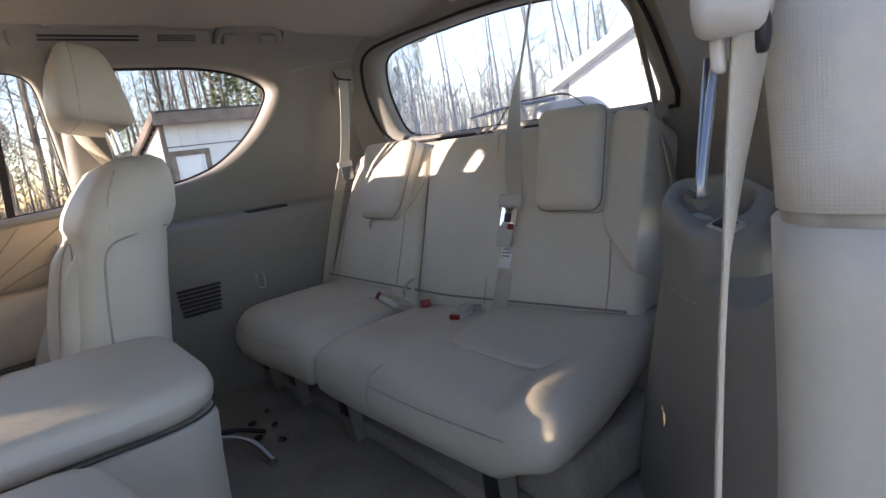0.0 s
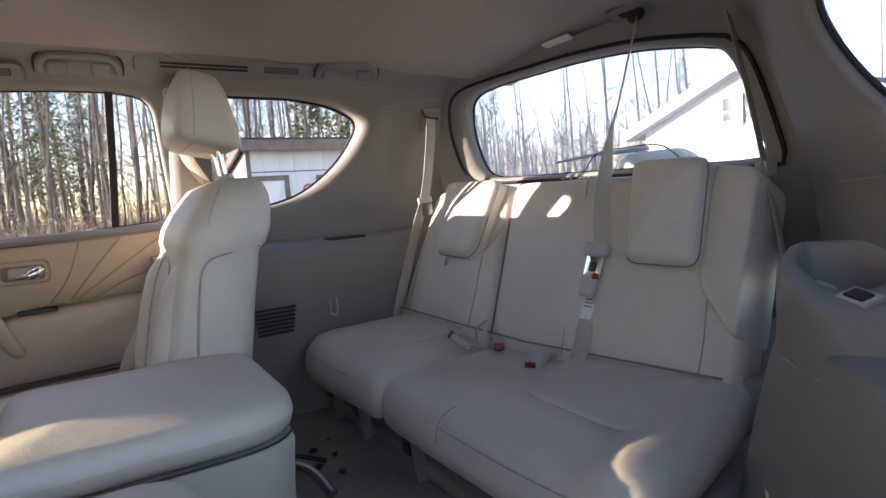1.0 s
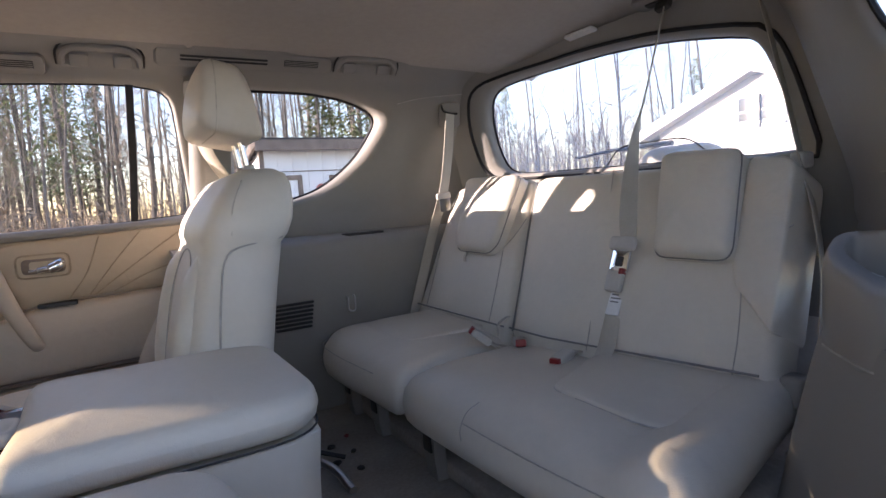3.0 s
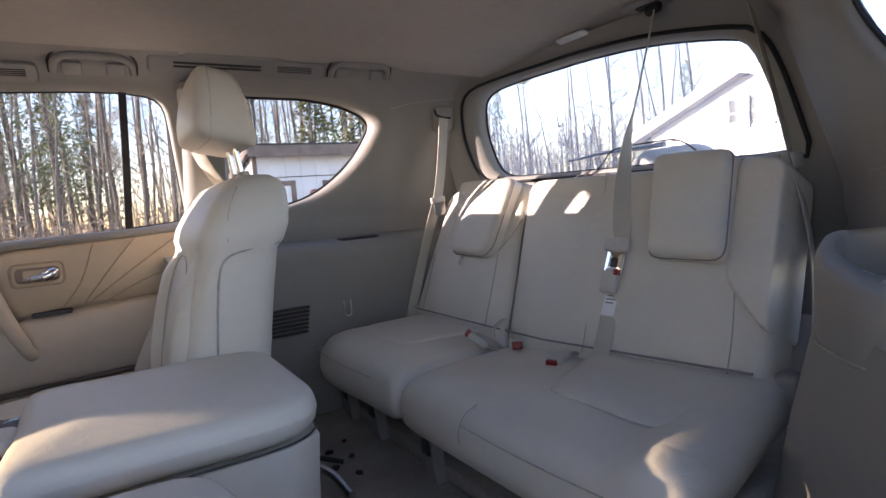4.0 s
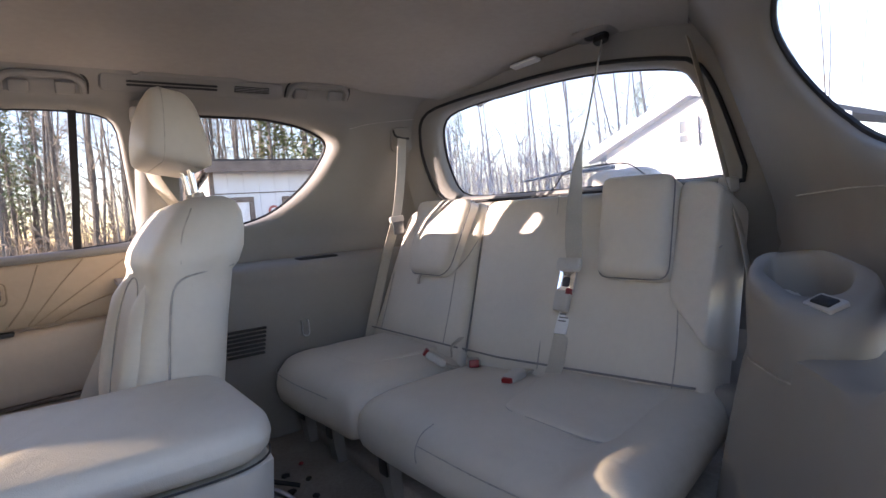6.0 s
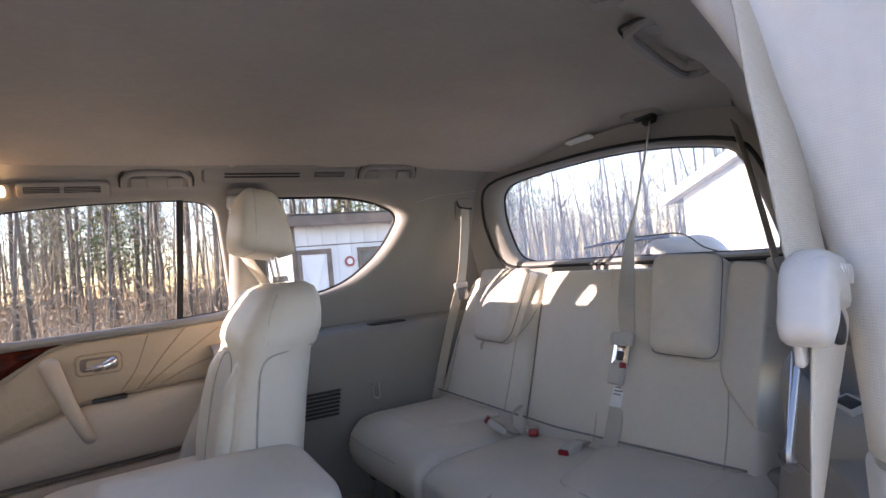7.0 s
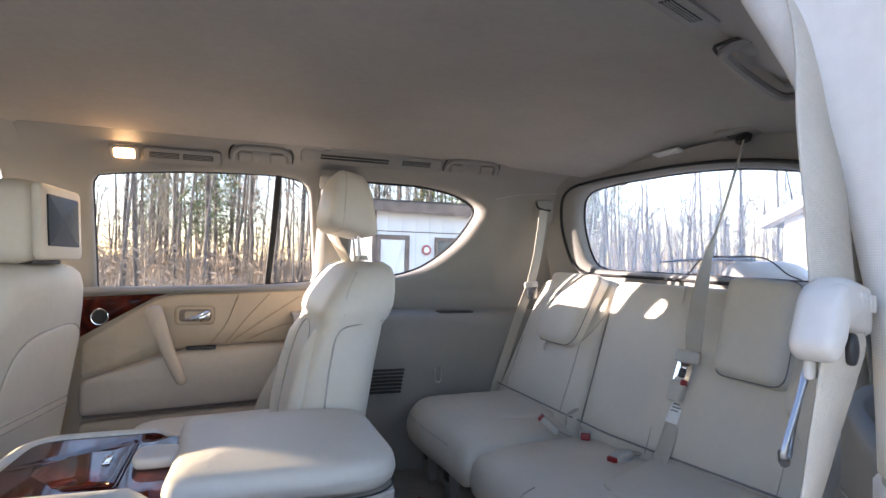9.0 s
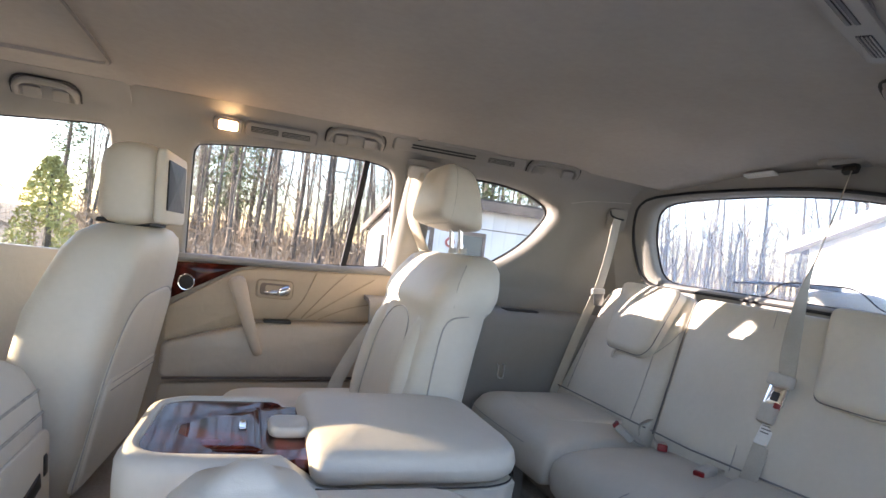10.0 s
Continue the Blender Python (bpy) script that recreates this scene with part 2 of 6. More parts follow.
def tube(path, radius, n=8, bm=None, flat=1.0, side=None):
    """A round bar along a path; radius may be a list; flat squeezes it along side x way."""
    path = [Vector(p) for p in path]
    rs, ref = [], Vector(side) if side else None
    for i, p in enumerate(path):
        d = (path[min(i + 1, len(path) - 1)] - path[max(i - 1, 0)]).normalized()
        if ref is None:
            ref = d.orthogonal()
        u = (ref - d * ref.dot(d)).normalized()
        if not side:
            ref = u
        v = d.cross(u)
        r = float(np.interp(i / max(1, len(path) - 1), np.linspace(0, 1, len(radius)), radius)) if isinstance(radius, (list, tuple)) else radius
        rs.append([p + (u * math.cos(2 * math.pi * k / n) + v * flat * math.sin(2 * math.pi * k / n)) * r for k in range(n)])
    return loft(rs, bm=bm)


def ribbon(path, width, thick, side, bm=None):
    """A flat strap along a path; side: across the strap, one vector or one for each point."""
    path = [Vector(p) for p in path]
    rs = []
    for i, p in enumerate(path):
        d = (path[min(i + 1, len(path) - 1)] - path[max(i - 1, 0)]).normalized()
        s = Vector(side[min(len(side) - 1, int(i * len(side) / len(path)))] if isinstance(side, list) else side)
        s = (s - d * s.dot(d)).normalized()
        nrm = d.cross(s)
        hw, ht = s * width / 2, nrm * thick / 2
        rs.append([p - hw - ht * 0.3, p - hw * 0.94 - ht, p + hw * 0.94 - ht, p + hw - ht * 0.3, p + hw + ht * 0.3, p + hw * 0.94 + ht, p - hw * 0.94 + ht, p - hw + ht * 0.3])
    return loft(rs, bm=bm)


def block(p0, p1, r=0.006, m=None, bm=None):
    """A box between two corners with rounded upright edges and small bevels."""
    x0, y0, z0 = (min(a, b) for a, b in zip(p0, p1))
    x1, y1, z1 = (max(a, b) for a, b in zip(p0, p1))
    mm = (m or Matrix()) @ Matrix.Translation((0, 0, z0))
    return cushion(rect(x0, y0, x1, y1, r, 3), z1 - z0, min(r, (z1 - z0) * 0.4), 0, mm, rings=1, bm=bm)


def joined(*builders):
    """One bmesh from builder calls that take bm."""
    bm = bmesh.new()
    for b in builders:
        b(bm)
    return bm


def resample(loop, centre, n):
    """n points on a closed loop (convex or nearly so), at even angles round the centre."""
    out = []
    m = len(loop)
    for k in range(n):
        a = 2 * math.pi * k / n
        d = Vector((math.cos(a), math.sin(a)))
        best = None
        for i in range(m):
            p, q = Vector(loop[i]) - centre, Vector(loop[(i + 1) % m]) - centre
            e = q - p
            den = d.x * e.y - d.y * e.x
            if abs(den) < 1e-12:
                continue
            t = (p.x * e.y - p.y * e.x) / den
            s = (p.x * d.y - p.y * d.x) / den
            if t > 0 and -1e-6 <= s <= 1 + 1e-6 and (best is None or t > best):
                best = t
        out.append(centre + d * (best or 0))
    return out


def holed_wall(outer, hole, place, depth, n=96, steps=10, lip=0.02, back=0.035):
    """A panel over the outer outline (u, v) with an opening: rounded into the opening, with thickness. place(u, v, w): the world; w > 0 goes outwards."""
    c = sum((Vector(p) for p in hole), Vector((0, 0))) / len(hole)
    o, h = resample(outer, c, n), resample(hole, c, n)
    for p in outer:                                        # keep the corners sharp
        k = min(range(n), key=lambda i: (o[i] - Vector(p)).length)
        o[k] = Vector(p)
    rs = [[place(p.x, p.y, back) for p in o]]
    for s in range(steps + 1):
        f = s / steps
        rs.append([place(*(a + (b + (a - b).normalized() * lip - a) * f), 0) for a, b in zip(o, h)])
    for k in range(1, 5):
        t = k / 4 * math.pi / 2
        rs.append([place(*(b + (a - b).normalized() * lip * (1 - math.sin(t))), depth * 0.5 * (1 - math.cos(t))) for a, b in zip(o, h)])
    rs.append([place(b.x, b.y, depth) for b in h])
    bm = loft(rs, cap=False)
    return bm, h


def pane(h, place, w, name, parent, label, grow=1.02):
    c = sum(h, Vector((0, 0))) / len(h)
    bm = bmesh.new()
    q = [c + (p - c) * grow for p in h]
    loft([[place(p.x, p.y, w) for p in q], [place(p.x, p.y, w + 0.004) for p in q]], bm=bm)
    ob = part(name, bm, GLASS, parent, label)
    ob.visible_shadow = False
    return ob


def seal(h, place, w, name, parent, r=0.004, grow=1.0):
    c = sum(h, Vector((0, 0))) / len(h)
    pts = [place(*(c + (p - c) * grow), w) for p in h]
    return part(name, tube(pts + pts[:2], r, 6), RUBBER, parent, "black rubber seal")

# ---- the cabin's shell ----
def far_y(z, x=0.0):
    """The inner face of the far side wall above the belt line."""
    if z < 0.62:
        y = 0.86
    elif z < 1.02:
        y = 0.86 - 0.34 * (z - 0.62)
    else:
        t = min(1, (z - 1.02) / 0.07)
        y = 0.724 - 0.10 * t * t
    return y - 0.34 * max(0.0, x - 1.3)


NEAR_PLAN = [(-1.9, -0.86), (-0.35, -1.00), (0.70, -0.97), (0.80, -0.905), (1.05, -0.80), (1.25, -0.66), (1.40, -0.53), (1.60, -0.40), (1.9, -0.37)]


def near_y(x, z):
    xs = [p[0] for p in NEAR_PLAN]
    y = float(np.interp(x, xs, [p[1] for p in NEAR_PLAN]))
    lean = 0.34 * (z - 0.85) if z > 0.62 else 0.34 * (0.62 - 0.85)
    if z > 0.97:
        lean += 1.6 * (z - 0.97) * float(np.interp(x, [1.15, 1.45], [1.0, 0.2]))
    return y + lean


def far_place(u, v, w):
    return Vector((u, far_y(v, u) + w, v))


def near_place(u, v, w):
    return Vector((u, near_y(u, v) - w, v))


QWIN = rpoly([(0.70, 1.016), (0.96, 1.014), (1.10, 0.993), (1.208, 0.940), (1.135, 0.805), (1.01, 0.704), (0.89, 0.667), (0.70, 0.650)], [0.03, 0.05, 0.06, 0.05, 0.08, 0.08, 0.06, 0.03])
DOORWIN = rpoly([(-0.10, 0.975), (0.13, 1.000), (0.420, 1.010), (0.540, 0.995), (0.578, 0.648), (0.41, 0.636), (0.14, 0.618), (-0.10, 0.602)], [0.03, 0.1, 0.1, 0.05, 0.02, 0.1, 0.1, 0.02])
FRONTWIN = rpoly([(-1.05, 0.78), (-0.72, 0.955), (-0.33, 0.990), (-0.31, 0.60), (-1.15, 0.575)], [0.05, 0.08, 0.03, 0.02, 0.03])

far_quarter = thing("wall_quarter_far", (1.1, 0.8, 0.54), "grey-beige quarter panel trim round a fixed side window", "car trim", kind="structure")
bm, hq = holed_wall([(0.585, 0.54), (1.55, 0.54), (1.55, 1.10), (0.585, 1.10)], QWIN, far_place, 0.085, lip=0.085)
part("panel", bm, TRIM, far_quarter)
pane(hq, far_place, 0.087, "pane", far_quarter, "curved lightly tinted side glass").data.materials[0] = PRIVACY
seal(hq, far_place, 0.080, "seal", far_quarter, 0.0075)
part("panel_seam", tube(smooth_path([far_place(x, z, -0.0005) for x, z in ((1.245, 0.975), (1.32, 0.992), (1.42, 1.000), (1.54, 1.005))]), 0.0012, 5), SEAM, far_quarter)

far_door = thing("door_1", (0.15, 0.86, 0.05), "rear passenger door, tan leather and cream trim, closed", "car door", kind="structure")
bm, hd = holed_wall([(-0.27, 0.595), (0.585, 0.60), (0.585, 1.10), (-0.27, 1.10)], DOORWIN, far_place, 0.03, lip=0.018)
part("window_frame", bm, TRIM, far_door)
pane(hd, far_place, 0.032, "pane", far_door, "lightly tinted door glass").data.materials[0] = PRIVACY
seal(hd, far_place, 0.028, "seal", far_door, 0.004)
part("divider", ribbon([far_place(0.420, 0.62, 0.022), far_place(0.432, 0.80, 0.022), far_place(0.442, 1.02, 0.022)], 0.020, 0.016, (1, 0, 0)), RUBBER, far_door, "black window divider bar")

front_far = thing("door_2", (-0.75, 0.86, 0.05), "front passenger door with its window, closed", "car door", kind="structure")
bm, hf = holed_wall([(-1.45, 0.56), (-0.27, 0.595), (-0.27, 1.10), (-1.45, 1.10)], FRONTWIN, far_place, 0.03, lip=0.018)
part("window_frame", bm, TRIM, front_far)
pane(hf, far_place, 0.032, "pane", front_far, "clear door glass")
seal(hf, far_place, 0.028, "seal", front_far, 0.004)


def sheet(grid, thick, name, material, parent=None, label="", normal=(0, 0, 1)):
    """A grid of points given a thickness along normal."""
    bm = bmesh.new()
    nrm = Vector(normal)
    a = [[bm.verts.new(p) for p in row] for row in grid]
    b = [[bm.verts.new(Vector(p) + nrm * thick) for p in row] for row in grid]
    R, C = len(grid), len(grid[0])
    for i in range(R - 1):
        for j in range(C - 1):
            bm.faces.new((a[i][j], a[i][j + 1], a[i + 1][j + 1], a[i + 1][j]))
            bm.faces.new((b[i][j], b[i + 1][j], b[i + 1][j + 1], b[i][j + 1]))
    rim = [(0, j) for j in range(C)] + [(i, C - 1) for i in range(1, R)] + [(R - 1, j) for j in range(C - 2, -1, -1)] + [(i, 0) for i in range(R - 2, 0, -1)]
    for (i, j), (k, l) in zip(rim, rim[1:] + rim[:1]):
        bm.faces.new((a[i][j], b[i][j], b[k][l], a[k][l]))
    return part(name, bm, material, parent, label)


# headliner
def roof_z(x, f):
    """f runs from -1 (near rail) to 1 (far rail)."""
    sag = 0.0 if x < 1.1 else 0.20 * (x - 1.1) ** 2
    front = 0.0 if x > -0.5 else 0.06 * (x + 0.5) ** 2
    return 1.088 + 0.052 * (1 - f * f) - sag - front


grid = []
for i in range(41):
    x = -1.75 + 3.41 * i / 40
    y0, y1 = near_y(x, 1.085) - 0.02, far_y(1.09, x) + 0.02
    grid.append([(x, y0 + (y1 - y0) * (j / 24), roof_z(x, -1 + j / 12)) for j in range(25)])
tagged(sheet(grid, 0.03, "ceiling", LINER), "taupe cloth headliner of the car roof", "headliner", kind="structure")

# sliding shade of the sunroof
def under_roof(x, y, d=0.0):
    y0, y1 = near_y(x, 1.085) - 0.02, far_y(1.09, x) + 0.02
    return Vector((x, y, roof_z(x, max(-1.0, min(1.0, 2 * (y - y0) / (y1 - y0) - 1))) - d))


shade = thing("sunroof_shade", (-0.7, 0.0, 1.13), "taupe cloth sunroof shade, closed, in the headliner", "sunroof shade", kind="structure")
loop = rect(-1.10, -0.50, -0.29, 0.515, 0.03)
inner = lambda g, d: [under_roof(-0.695 + (p.x + 0.695) * g, 0.0075 + (p.y - 0.0075) * g, d) for p in loop]
part("shade_edge", loft([inner(1.0, -0.004), inner(1.0, 0.006), inner(0.985, 0.006), inner(0.985, -0.004)], cap=False), LINER, shade)
edge = inner(1.004, 0.001)
part("shade_gap", tube(edge + edge[:2], 0.0035, 6), INK_SHADE, shade, "dark gap round the shade")

# rear hatch with its window
HATCH_TILT = 0.22


def hatch_place(u, v, w):
    return Vector((1.655 - HATCH_TILT * (v - 0.72) + w - 0.9 * max(0.0, u - 0.30) ** 2, u, v))   # curls forward towards the far side


RWIN = rpoly([(0.585, 0.710), (0.618, 0.745), (0.632, 0.88), (0.605, 1.006), (0.45, 1.030), (0.20, 1.028), (-0.05, 1.008), (-0.278, 0.958), (-0.312, 0.87), (-0.345, 0.692)], [0.05, 0.05, 0.10, 0.06, 0.10, 0.12, 0.12, 0.05, 0.08, 0.03])
hatch = thing("hatch", (1.66, 0.03, 0.05), "grey-beige tailgate trim round the rear window", "tailgate", kind="structure")
bm, hr = holed_wall([(0.74, 0.05), (0.74, 1.085), (-0.43, 1.085), (-0.50, 0.05)], RWIN, hatch_place, 0.05, n=128, lip=0.03, back=0.08)
part("panel", bm, TRIM, hatch)
pane(hr, hatch_place, 0.052, "pane", hatch, "rear glass with a pale haze mixed in").data.materials[0] = HAZY
seal(hr, hatch_place, 0.046, "seal", hatch, 0.0045)
seal(hr, hatch_place, -0.004, "weather_strip", hatch, 0.0055, 1.10)
part("wiper_arm", tube([hatch_place(0.385, 0.745, 0.075), hatch_place(0.24, 0.755, 0.085), hatch_place(0.02, 0.755, 0.085)], [0.004, 0.006, 0.008], 6), BLACK, hatch, "black rear wiper")
bm = cushion(rpoly([(-0.13, 0.66), (0.25, 0.66), (0.17, 0.752), (-0.05, 0.752)], [0.02, 0.02, 0.05, 0.05]), 0.05, 0.02, 0.01, axes(hatch_place(0, 0, 0.03), (0, -1, 0), (0, 0, 1)) @ Matrix.Scale(-1, 4, (1, 0, 0)))
part("wiper_motor_cover", bm, PALE, hatch, "beige cover bump under the rear glass")
part("cover_seal", tube(smooth_path([hatch_place(u, v, 0.045) for u, v in ((0.27, 0.70), (0.23, 0.715), (0.17, 0.757), (0.06, 0.762), (-0.05, 0.757), (-0.11, 0.715), (-0.15, 0.70))]), 0.0022, 6), RUBBER, hatch, "black rubber seal")

# near side wall with its quarter window
near_quarter = thing("wall_quarter_near", (1.1, -0.85, 0.54), "grey-beige quarter panel trim round a fixed side window", "car trim", kind="structure")
NQWIN = rpoly([(0.80, 1.000), (1.10, 0.996), (1.25, 0.972), (1.335, 0.918), (1.312, 0.82), (1.24, 0.72), (1.10, 0.672), (0.80, 0.655)], [0.03, 0.05, 0.06, 0.05, 0.08, 0.08, 0.06, 0.03])
bm, hn = holed_wall([(0.66, 0.50), (1.72, 0.50), (1.72, 1.10), (0.66, 1.10)], NQWIN, near_place, 0.035, lip=0.045)
part("panel", bm, TRIM, near_quarter)
pane(hn, near_place, 0.036, "pane", near_quarter, "curved lightly tinted side glass").data.materials[0] = PRIVACY
seal(hn, near_place, 0.034, "seal", near_quarter, 0.005)

# floor
grid = [[(-1.9 + 2.9 * i / 30, -1.02 + 1.94 * j / 20, 0.004 * math.sin(i * 1.7 + j)) for j in range(21)] for i in range(31)]
tagged(sheet(grid, -0.04, "floor", CARPET), "beige carpet floor of the car", "carpet", kind="structure")
bm = block((0.965, -0.72, 0.0), (1.70, 0.74, 0.04), 0.02)
alone("floor_platform", bm, CARPET, "raised carpeted platform under the rear bench", "carpet", kind="structure")

# lower side trims
side_far = thing("side_trim_far", (1.1, 0.72, 0), "grey-beige plastic side trim with a ledge and vent", "car trim", kind="structure")
grid = []
for i in range(25):
    x = 0.50 + 1.15 * i / 24
    prof = [(0.70, 0.0), (0.695, 0.12), (0.69, 0.25), (0.69, 0.38), (0.693, 0.49), (0.700, 0.520), (0.715, 0.536), (0.745, 0.543), (0.80, 0.545), (0.875, 0.548)]
    tap = 0.20 * max(0, x - 1.25)
    grid.append([(x, y - tap, z) for y, z in prof])
sheet(grid, 0.02, "panel", TRIM, side_far, normal=(0, 0.7, -0.7))
for k in range(7):
    z = 0.352 - k * 0.0125
    part("vent_slot", block((0.748 + 0.001 * k, 0.680, z - 0.0035), (0.876 - 0.002 * k, 0.6935, z + 0.0035), 0.002), DARK, side_far, "dark vent slot")
part("hook", joined(lambda b: tube(smooth_path([(0.985, 0.686, 0.350), (0.985, 0.674, 0.345), (0.985, 0.672, 0.31), (1.005, 0.672, 0.308), (1.007, 0.674, 0.35), (1.007, 0.686, 0.352)]), 0.0028, 6, b)), STEEL, side_far, "small metal hook")
part("ledge_tray", block((1.02, 0.735, 0.540), (1.16, 0.79, 0.5475), 0.012), DARK, side_far, "shallow dark tray slot")

side_near = thing("side_trim_near", (1.1, -0.75, 0), "grey-beige plastic side trim with a cup holder ledge", "car trim", kind="structure")
LEDGE = [(0.70, -0.965), (0.80, -0.912), (0.92, -0.838), (1.020, -0.750), (1.108, -0.655), (1.180, -0.636), (1.30, -0.630), (1.45, -0.625), (1.68, -0.615)]
rows = []
for p in smooth_path([(a, b, 0) for a, b in LEDGE], 5):
    flat = min(1.0, max(0.0, (p.x - 0.90) / 0.05))           # level behind the cup holder, sloping up beside it
    prof = [(0.115, -0.02), (0.085, 0.15), (0.045, 0.31), (0.012, 0.42), (0.002, 0.445), (-0.006, 0.460)]
    prof += [(-0.03, 0.50 - 0.035 * flat), (-0.07, 0.56 - 0.093 * flat), (-0.11, 0.62 - 0.152 * flat), (-0.30, 0.66 - 0.19 * flat)]
    rows.append([(p.x + dy * 0.45, p.y + dy, z) for dy, z in prof])
sheet(rows, 0.010, "panel", TRIM, side_near, normal=(0, -0.6, -0.7))


UNIT = rpoly([(1.182, -0.632), (1.110, -0.645), (1.018, -0.745), (1.038, -0.815), (1.130, -0.805), (1.200, -0.715)], [0.02, 0.04, 0.035, 0.03, 0.03, 0.03], 6)
UC = sum(UNIT, Vector((0, 0))) / len(UNIT)
top_z = lambda x: 0.508 + 0.36 * (x - 1.015)


def unit_ring(f, dz, level=None, shift=(0, 0)):
    q = [UC + (p - UC) * f + Vector(shift) for p in UNIT]
    return [Vector((p.x, p.y, (top_z(p.x) + dz) if level is None else level)) for p in q]


HS = (0.018, 0.008)
part("cup_tray", loft([unit_ring(0.97, 0, 0.425), unit_ring(1.0, 0, 0.432), unit_ring(1.0, -0.034), unit_ring(0.985, -0.014), unit_ring(0.94, -0.003), unit_ring(0.89, 0.0), unit_ring(0.69, -0.001, shift=HS), unit_ring(0.655, -0.008, shift=HS), unit_ring(0.635, -0.050, shift=HS), unit_ring(0.60, -0.098, shift=HS)]), TRIM, side_near, "moulded cup holder tray", smooth="all")
for f in (-1, 1):
    c = UC + Vector(HS) + Vector((0.031, 0.040)) * f
    part("cup_rest", cushion([(c.x + math.cos(a) * 0.016, c.y + math.sin(a) * 0.022) for a in np.linspace(0, 2 * math.pi, 18, endpoint=False)], 0.028, 0.010, 0.004, Matrix.Translation((0, 0, 0.474 + 0.012 * f))), PALE, side_near, "rounded cup rest")
SWM = axes((1.057, -0.767, top_z(1.057) - 0.005), (-0.50, -0.86, -0.10), (0.80, -0.46, 0.36))
part("switch_frame", cushion(rect(-0.021, -0.013, 0.021, 0.013, 0.004), 0.008, 0.002, 0, SWM, rings=1), PALE, side_near, "pale switch frame")
part("switch", cushion(rect(-0.014, -0.008, 0.014, 0.008, 0.002), 0.0105, 0.002, 0, SWM, rings=1), BLACK, side_near, "black switch")
part("unit_seam", tube([p + (p - Vector((UC.x, UC.y, p.z))).normalized() * 0.001 for p in unit_ring(1.0, 0, 0.432)[:24]], 0.0014, 5), SEAM, side_near)
part("wall_seam", tube(smooth_path([near_place(x, z, -0.001) for x, z in ((1.02, 0.640), (1.12, 0.648), (1.25, 0.648), (1.40, 0.640))]), 0.0014, 5), SEAM, near_quarter)

# door pillar beside the camera, with the belt guide
pillar = thing("pillar_near", (0.68, -1.05, -0.1), "door pillar clad in pale woven cloth above smooth plastic", "car pillar", kind="structure")
EDGE = [(-0.12, -0.975), (0.30, -0.975), (0.47, -0.976), (0.62, -0.976), (0.70, -0.972), (0.757, -0.960), (0.803, -0.944), (0.858, -0.920), (0.92, -0.885), (1.00, -0.84), (1.09, -0.78)]


def pillar_ring(z, grow=0.0):
    ye = float(np.interp(z, [e[0] for e in EDGE], [e[1] for e in EDGE])) + grow
    low = max(0.0, 0.50 - z) * 0.10
    pts = [(0.651 - low - grow, ye - 0.010), (0.674 - low, ye + 0.012), (0.76, ye + 0.02), (0.80, ye - 0.02), (0.78, ye - 0.19), (0.72, ye - 0.19), (0.657 - low - grow, ye - 0.10)]
    return [Vector((p.x, p.y, z)) for p in rpoly(pts, [0.03, 0.03, 0.02, 0.02, 0.02, 0.05, 0.05], 4)]


part("cloth_cover", loft([pillar_ring(z) for z in np.linspace(0.612, 1.10, 22)]), PILLAR, pillar, "pale woven cloth cover", smooth="all")
part("lower_cover", loft([pillar_ring(z, 0.002) for z in np.linspace(-0.12, 0.606, 20)]), PALE, pillar, "smooth beige plastic cover", smooth="all")
part("joint", loft([pillar_ring(z, -0.002) for z in (0.600, 0.618)]), SEAM, pillar, smooth="all")
EDGE_Y = [(-0.12, -1.060), (0.62, -1.062), (0.70, -1.064), (0.74, -1.060), (0.79, -1.048), (0.84, -1.020), (0.92, -0.975), (1.09, -0.87)]
strip = []
for z in np.linspace(-0.11, 1.09, 40):
    yb = float(np.interp(z, [e[0] for e in EDGE_Y], [e[1] for e in EDGE_Y]))
    low = max(0.0, 0.50 - z) * 0.10
    strip.append([Vector((x - low, y, z)) for x, y in ((0.664, yb), (0.644, yb - 0.004), (0.640, yb - 0.014), (0.652, yb - 0.06), (0.680, yb - 0.12), (0.72, yb - 0.13), (0.72, yb))])
part("edge_strip", loft(strip), PALE, pillar, "smooth pale door edge strip", smooth="all")
part("door_seal", tube([(0.665, float(np.interp(z, [e[0] for e in EDGE], [e[1] for e in EDGE])) - 0.135, z) for z in np.linspace(-0.1, 1.08, 24)], 0.014, 8), RUBBER, pillar, "black door seal")

# near door opening: roof rail, sill and the front pillar behind the view
rail = []
for i in range(25):
    x = -1.6 + 2.3 * i / 24
    yb = near_y(x, 1.085)
    rail.append([Vector((x, yb + dy, z)) for dy, z in ((0.03, 1.095), (0.0, 1.082), (-0.06, 1.072), (-0.10, 1.08), (-0.10, 1.12), (0.03, 1.12))])
alone("roof_rail", loft(rail), LINER, "padded roof rail over the open door", "roof rail", kind="structure")
alone("door_sill", block((-0.35, -1.13, -0.08), (0.64, -1.0, 0.03), 0.02), TRIM, "beige plastic door sill", "door sill", kind="structure")
alone("pillar_front", loft([[Vector((-0.40 + dx, near_y(-0.4, z) + dy, z)) for dx, dy in ((0, 0.02), (0.10, 0.0), (0.10, -0.1), (0, -0.1))] for z in np.linspace(-0.1, 1.10, 10)]), TRIM, "door pillar between the front and rear doors", "car pillar", kind="structure")

